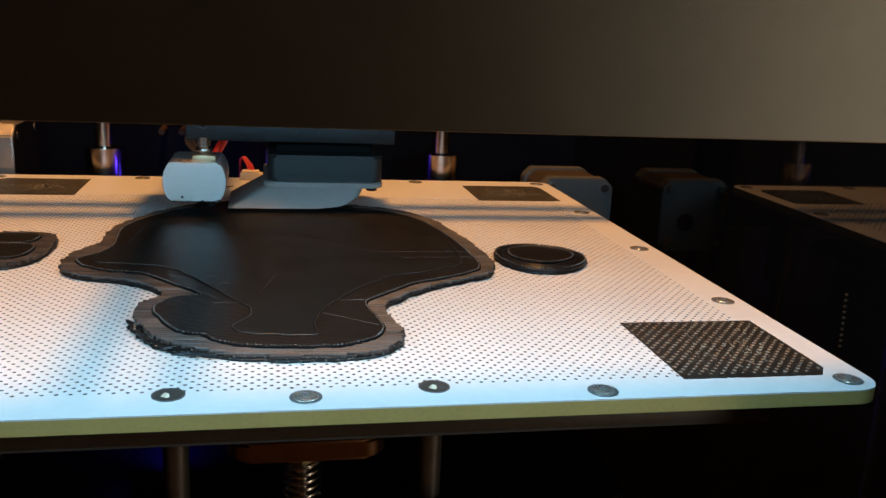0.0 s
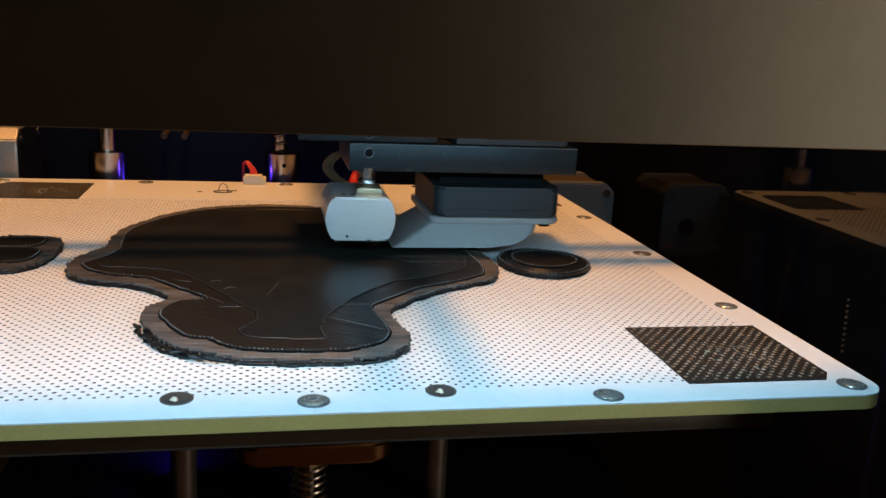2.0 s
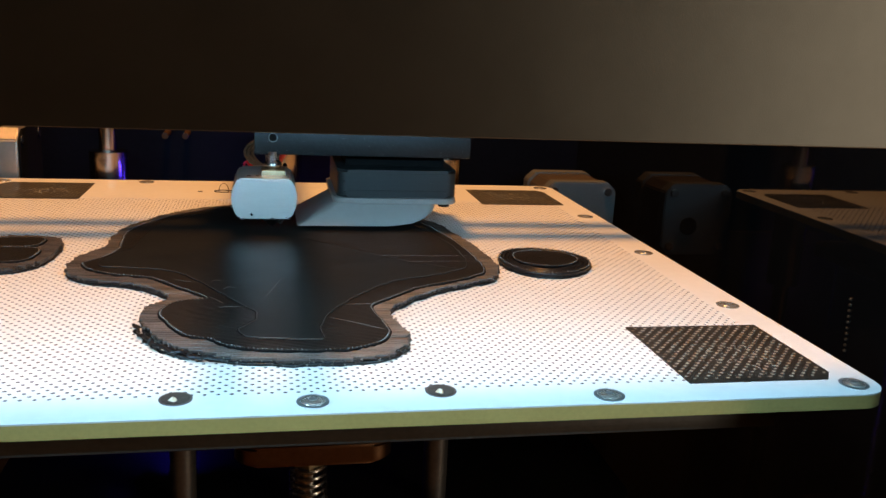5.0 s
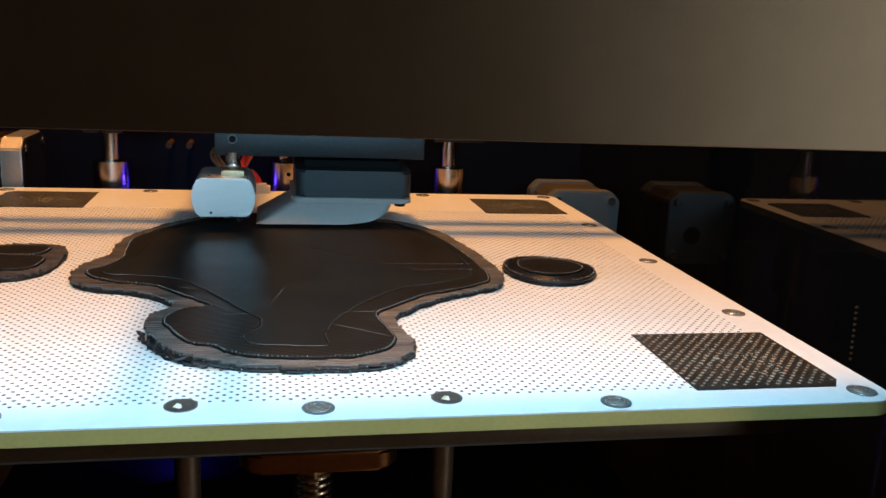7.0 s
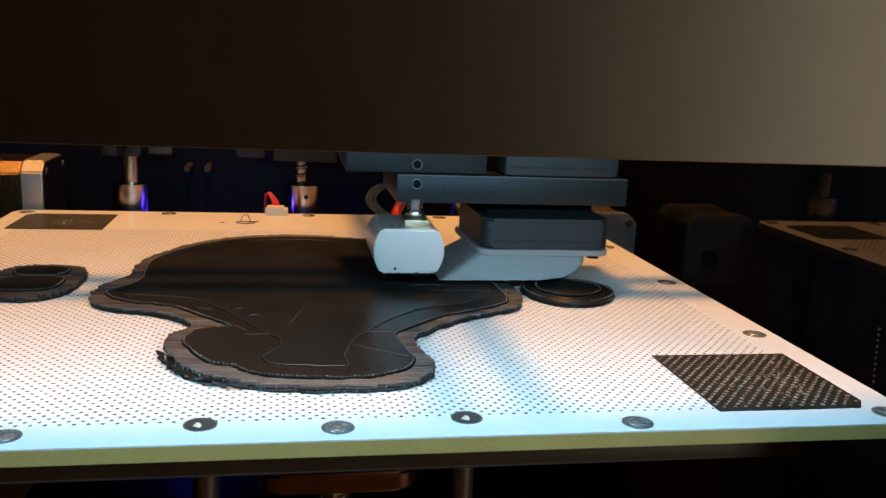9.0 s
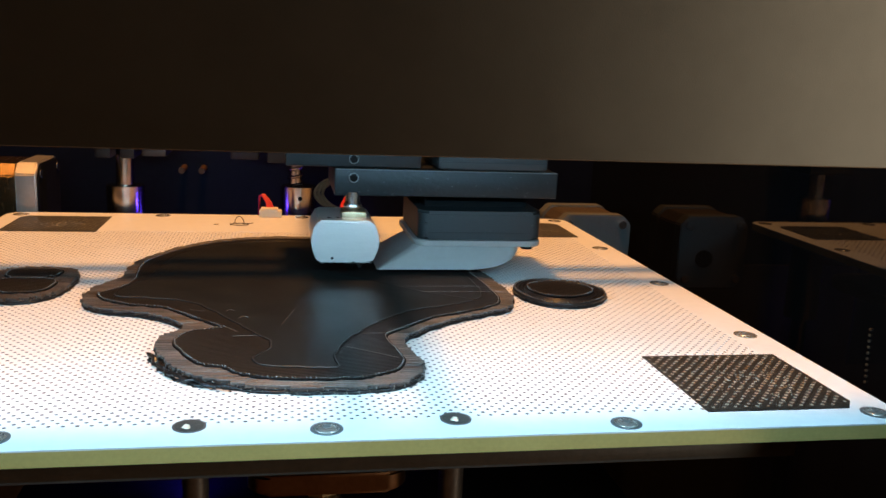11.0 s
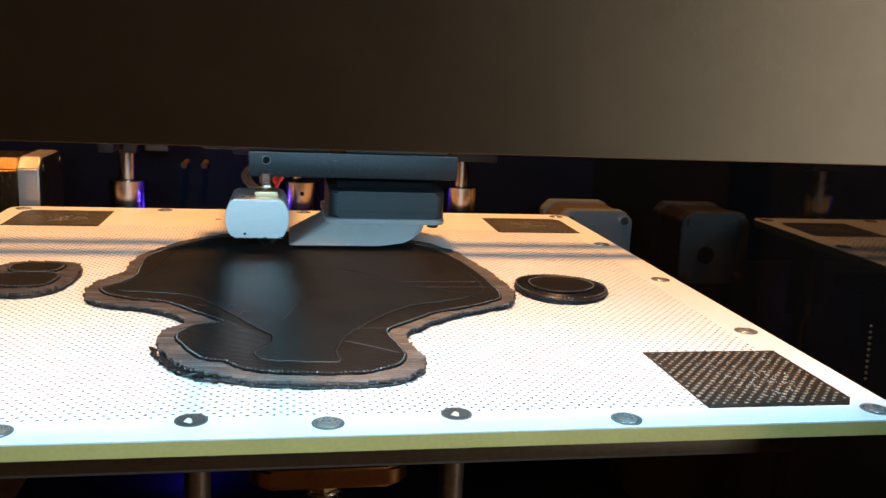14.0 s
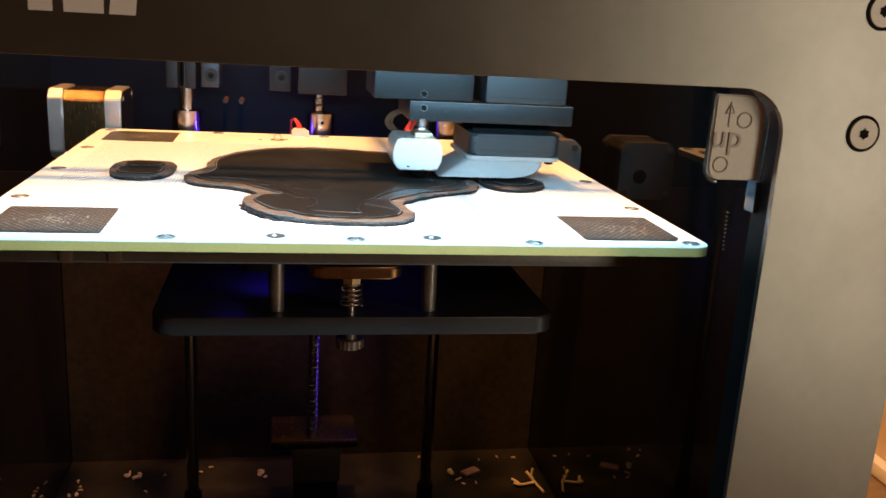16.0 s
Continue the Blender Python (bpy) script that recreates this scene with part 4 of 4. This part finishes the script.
for x0, x1, y0 in ((-0.081, -0.075, 0.116), (-0.0715, -0.066, 0.116), (-0.029, -0.0175, 0.122), (-0.014, 0.0115, 0.112), (0.060, 0.082, 0.116)):
    b = part("rod_holder", box(bmesh.new(), x0, y0, 0.2215, x1, 0.146, 0.252, 0.0008), M_HOLD)
    tagged(b, "dark anodised holder at the upper end of the axis", "holder", "upper holders")
for x, z in ((-0.0585, 0.2285), (-0.0225, 0.2290)):
    t = thing("holder_screw", x, 0.1205, z, "dark socket screw in the upper holder", "screw", "holder screws")
    part("head", rod(bmesh.new(), (0, 0, 0), (0, -0.003, 0), 0.0034, None, 24), M_HOLD, t)
    part("socket", rod(bmesh.new(), (0, -0.0025, 0), (0, -0.0033, 0), 0.0017, None, 6), M_DARK, t)
b = part("holder_plate", box(bmesh.new(), -0.064, 0.1215, 0.2220, -0.0545, 0.146, 0.235, 0.0008), M_ARM)
tagged(b, "small dark plate behind a screw", "holder", "upper holders")
t = thing("axis_motor", 0, ZY, -0.016, "stepper motor with a light flange under the lead screw", "motor")
part("flange", box(bmesh.new(), -0.0265, -0.014, 0.0300, 0.0245, 0.020, 0.0355, 0.001), M_GOLD, t)
part("stator", box(bmesh.new(), -0.0135, -0.015, 0.0080, 0.0145, 0.015, 0.0298, 0.0015), M_COIL, t)
part("foot", box(bmesh.new(), -0.0125, -0.006, -0.018, 0.0135, 0.014, 0.0082), M_DARK, t)
carriage = thing("bed_carriage", 0, 0, 0, "black plate carriage that carries the heated bed", "carriage")
bm = bmesh.new()
prism(bm, rounded(-0.060, -0.1045, 0.0650, 0.118, 0.006), 0.1688, 0.1745)
bmesh.ops.bevel(bm, geom=[e for e in bm.edges if abs(e.verts[0].co.z - e.verts[1].co.z) < 1e-6], offset=0.0005, segments=2, affect="EDGES")
part("arm_plate", bm, M_ARM, carriage)
for x in (-0.0232, 0.0245):
    bm = bmesh.new()
    rod(bm, (x, -0.0975, 0.1746), (x, -0.0975, PZ - 0.0077), 0.0024, None, 20)
    part("standoff", bm, M_ROD, carriage, "steel standoff")
bm = bmesh.new()
prism(bm, rounded(-0.0137, -0.1070, 0.0148, -0.090, 0.004), 0.1876, 0.1914)
bmesh.ops.bevel(bm, geom=[e for e in bm.edges if abs(e.verts[0].co.z - e.verts[1].co.z) < 1e-6], offset=0.0006, segments=2, affect="EDGES")
part("bronze_bridge", bm, M_COPPER, carriage, "bronze bridge plate")
for x in (-0.008, 0.0115):
    bm = bmesh.new()
    bmesh.ops.create_uvsphere(bm, u_segments=14, v_segments=8, radius=0.0016, matrix=Matrix.Translation((x, -0.1005, 0.1872)))
    part("rivet", bm, M_BRASS, carriage)
adj = thing("adjusting_screw", -0.0002, -0.0985, 0.1622, "sprung steel adjusting screw with a knurled knob", "screw")
part("nut", rod(bmesh.new(), (0, 0, 0.0215), (0, 0, 0.0246), 0.0030, None, 6), M_BRASS, adj)
part("stem", rod(bmesh.new(), (0, 0, 0.001), (0, 0, 0.0240), 0.0016, None, 16), M_STEEL, adj)
bm = bmesh.new()
tube(bm, [(0.0034 * math.cos(i * math.pi / 8), 0.0034 * math.sin(i * math.pi / 8), 0.0140 + 0.000095 * i) for i in range(80)], 0.00038, 6)
part("spring", bm, M_STEEL, adj)
bm = bmesh.new()
rod(bm, (0, 0, 0.0006), (0, 0, 0.0034), 0.0042, None, 40)
for i, v in enumerate(bm.verts):
    k = 1.0 + (0.06 if int(round(math.atan2(v.co.y, v.co.x) / (2 * math.pi / 40))) % 2 else 0)
    v.co.x *= k
    v.co.y *= k
rod(bm, (0, 0, 0.0034), (0, 0, 0.0058), 0.0022, None, 16)
part("knob", bm, M_ROD, adj, "dark knurled knob")
board = thing("control_board", -0.035, 0.170, 0.110, "circuit board with blue diodes on the rear wall", "circuit board")
part("board", box(bmesh.new(), -0.045, 0.0, 0, 0.045, 0.0016, 0.06, 0.0003), M_BACK, board)
part("chip", box(bmesh.new(), -0.012, -0.002, 0.02, 0.004, 0.0, 0.034, 0.0003), M_DARK, board)
for x, y, z in ((-0.0370, 0.1180, 0.1930),):
    t = thing("indicator_diode", x, y, z, "small glowing blue diode inside the printer", "diode", "blue diodes")
    part("lens", box(bmesh.new(), 0.0, -0.0012, -0.0012, 0.002, 0.0012, 0.0012, 0.0003), M_BLUE, t)
b = part("carriage_back", box(bmesh.new(), -0.075, 0.1185, 0.1747, -0.012, 0.1205, 0.1915, 0.0004), M_UNDER)
tagged(b, "dark back plate of the bed carriage", "plate")
for x in (-0.0555, -0.0462):
    t = thing("brass_pin", x, 0.186, 0.2085, "small brass pin on the rear wall", "pin", "brass pins")
    part("tip", rod(bmesh.new(), (0, 0, 0), (0, 0.0144, 0), 0.0015, None, 14), M_PIN, t)


# ---- motors of the gantry ----
def stepper(name, x, y, z, label, w, l, side):
    """Stepper motor with its axis along x (side=True) or y."""
    t = thing(name, x, y, z, label, "motor", "gantry motors")
    h = w / 2
    c = w * 0.12

    def capped(u0, u1, mat, nm, k=1.0):
        bm = bmesh.new()
        p = [(-h * k + c, -h * k), (h * k - c, -h * k), (h * k, -h * k + c), (h * k, h * k - c), (h * k - c, h * k), (-h * k + c, h * k), (-h * k, h * k - c), (-h * k, -h * k + c)]
        prism(bm, p, u0, u1)
        bmesh.ops.bevel(bm, geom=list(bm.edges), offset=0.0005, segments=2, affect="EDGES")
        m = Matrix.Rotation(radians(90), 3, "Y") if side else Matrix.Rotation(radians(-90), 3, "X")
        bmesh.ops.rotate(bm, verts=bm.verts, matrix=m)
        return part(nm, bm, mat, t)

    # left motor gets brighter, lit metals; right motor darker ones for its shade
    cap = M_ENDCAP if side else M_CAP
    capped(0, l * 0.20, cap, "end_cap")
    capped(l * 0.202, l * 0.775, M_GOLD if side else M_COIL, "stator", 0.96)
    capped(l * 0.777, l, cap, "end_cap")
    for sx in (-1, 1):
        for sz in (-1, 1):
            p = h - c * 1.05
            bm = bmesh.new()
            if side:
                rod(bm, (l, sx * p, sz * p), (l + 0.0012, sx * p, sz * p), 0.0018, None, 16)
            else:
                rod(bm, (sx * p, 0, sz * p), (sx * p, -0.0012, sz * p), 0.0018, None, 16)
            part("cap_screw", bm, M_STEEL, t)
    if side:
        # thin black sheet paints the shade on the motor's end face
        capped(l + 0.0001, l + 0.0008, M_DARK, "end_shade", 0.97)
    else:
        part("bore", rod(bmesh.new(), (0.004, -0.0001, -0.003), (0.004, -0.0006, -0.003), 0.0040, None, 24), M_DARK, t)
    return t


stepper("gantry_motor", -0.1396, 0.137, 0.2002, "stepper motor with aluminium end caps beside the plate", 0.036, 0.0355, True)
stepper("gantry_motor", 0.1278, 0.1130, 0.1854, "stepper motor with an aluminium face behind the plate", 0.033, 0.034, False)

# small solid dots stand in for a dotted reflection in the glossy wall
row = thing("dotted_reflection", 0.1560, -0.0395, 0.1800, "column of tiny dull dots painting a reflection in the black side wall", "studs")
for i in range(10):
    bm = bmesh.new()
    rod(bm, (0.0001, 0.0010 + 0.0001 * i, 0.0017 * i), (-0.0003, 0.0010 + 0.0001 * i, 0.0017 * i), 0.00045, 0.0004, 10)
    part("reflection_dot", bm, M_COIL, row)

# ---- litter on the chamber floor ----
FZ = -0.034


def crumb(x, y, pts, r, mat, label):
    t = thing("plastic_scrap", x, y, FZ, label, "scrap", "scraps on the chamber floor")
    part("bit", tube(bmesh.new(), pts, r, 7), mat, t)


rng = random.Random(5)


def heap(x0, x1, y0, y1, n, rad, size, mat=None):
    for k in range(n):
        a, l = rng.uniform(0, 6.28), rng.uniform(0.3, 1.0) * size
        p = [(0, 0, rad * 0.9)]
        for q in range(3):
            a += rng.uniform(-1.1, 1.1)
            p.append((p[-1][0] + l * math.cos(a), p[-1][1] + l * math.sin(a), rad * 0.9 + rng.uniform(0, size)))
        crumb(rng.uniform(x0, x1), rng.uniform(y0, y1), p, rad * rng.uniform(0.6, 1.2), mat or M_SCRAP, "curled cream plastic scrap on the chamber floor")


heap(-0.1515, -0.1435, 0.130, 0.170, 9, 0.0008, 0.0013)
heap(-0.118, -0.108, 0.172, 0.182, 4, 0.0010, 0.0018)
heap(-0.105, -0.06, 0.15, 0.19, 6, 0.0005, 0.0012)
heap(-0.040, -0.030, 0.168, 0.176, 3, 0.0012, 0.0012)
heap(0.06, 0.15, 0.135, 0.19, 9, 0.0006, 0.0016)
heap(0.091, 0.096, 0.163, 0.168, 3, 0.0014, 0.0014)
t = thing("pink_scrap", 0.1065, 0.166, FZ, "flat pink plastic scrap on the chamber floor", "scrap", "scraps on the chamber floor")
t.rotation_euler = (0, 0, 0.5)
part("bit", box(bmesh.new(), -0.0062, -0.0035, 0, 0.0062, 0.0035, 0.0022, 0.0005), M_PINK, t)
t = thing("cream_tangle", 0.1440, 0.147, FZ, "tangle of cream support plastic on the chamber floor", "scrap", "scraps on the chamber floor")
for p in (((0.004, 0, 0.002), (0.0, 0.003, 0.006), (0.002, 0.005, 0.013)), ((0.003, 0, 0.003), (-0.006, -0.001, 0.002), (-0.011, -0.003, 0.003), (-0.014, 0.001, 0.002)), ((-0.010, -0.002, 0.003), (-0.014, 0.008, 0.002)),
          ((0.003, 0, 0.003), (0.005, -0.006, 0.002), (0.007, -0.014, 0.0015)), ((0.002, 0.002, 0.005), (-0.003, 0.007, 0.009))):
    part("twig", tube(bmesh.new(), [Vector(q) * 0.82 for q in p], 0.00095, 8), M_SCRAP, t)
t = thing("green_scrap", -0.075, 0.118, FZ, "pale green plastic scrap on the chamber floor", "scrap", "scraps on the chamber floor")
part("bit", box(bmesh.new(), -0.008, -0.003, 0, 0.008, 0.003, 0.002, 0.0006), M_GREEN, t)


# ---- what moves ----
TURNS = ((0.0, -0.0206, 0.0286), (2.925, 0.0467, -0.0382), (6.304, -0.0303, 0.0396), (9.69, 0.0477, -0.0374), (13.07, -0.0293, 0.0408), (16.0, 0.0380, -0.0262))


def head_at(t):
    for (t0, x0, y0), (t1, x1, y1) in zip(TURNS, TURNS[1:]):
        if t <= t1:
            u = (t - t0) / (t1 - t0)
            return x0 + (x1 - x0) * u, y0 + (y1 - y0) * u
    return TURNS[-1][1:]


def motions():
    times = [i / 10 for i in range(161)]
    walk(head, [(t, pose(head_at(t)[0], head_at(t)[1], HZ)) for t in times])
    walk(xs, [(t, pose(0, head_at(t)[1], 0.2720)) for t in times])
    walk(ys, [(t, pose(head_at(t)[0], 0, 0.2800)) for t in times])


motions()
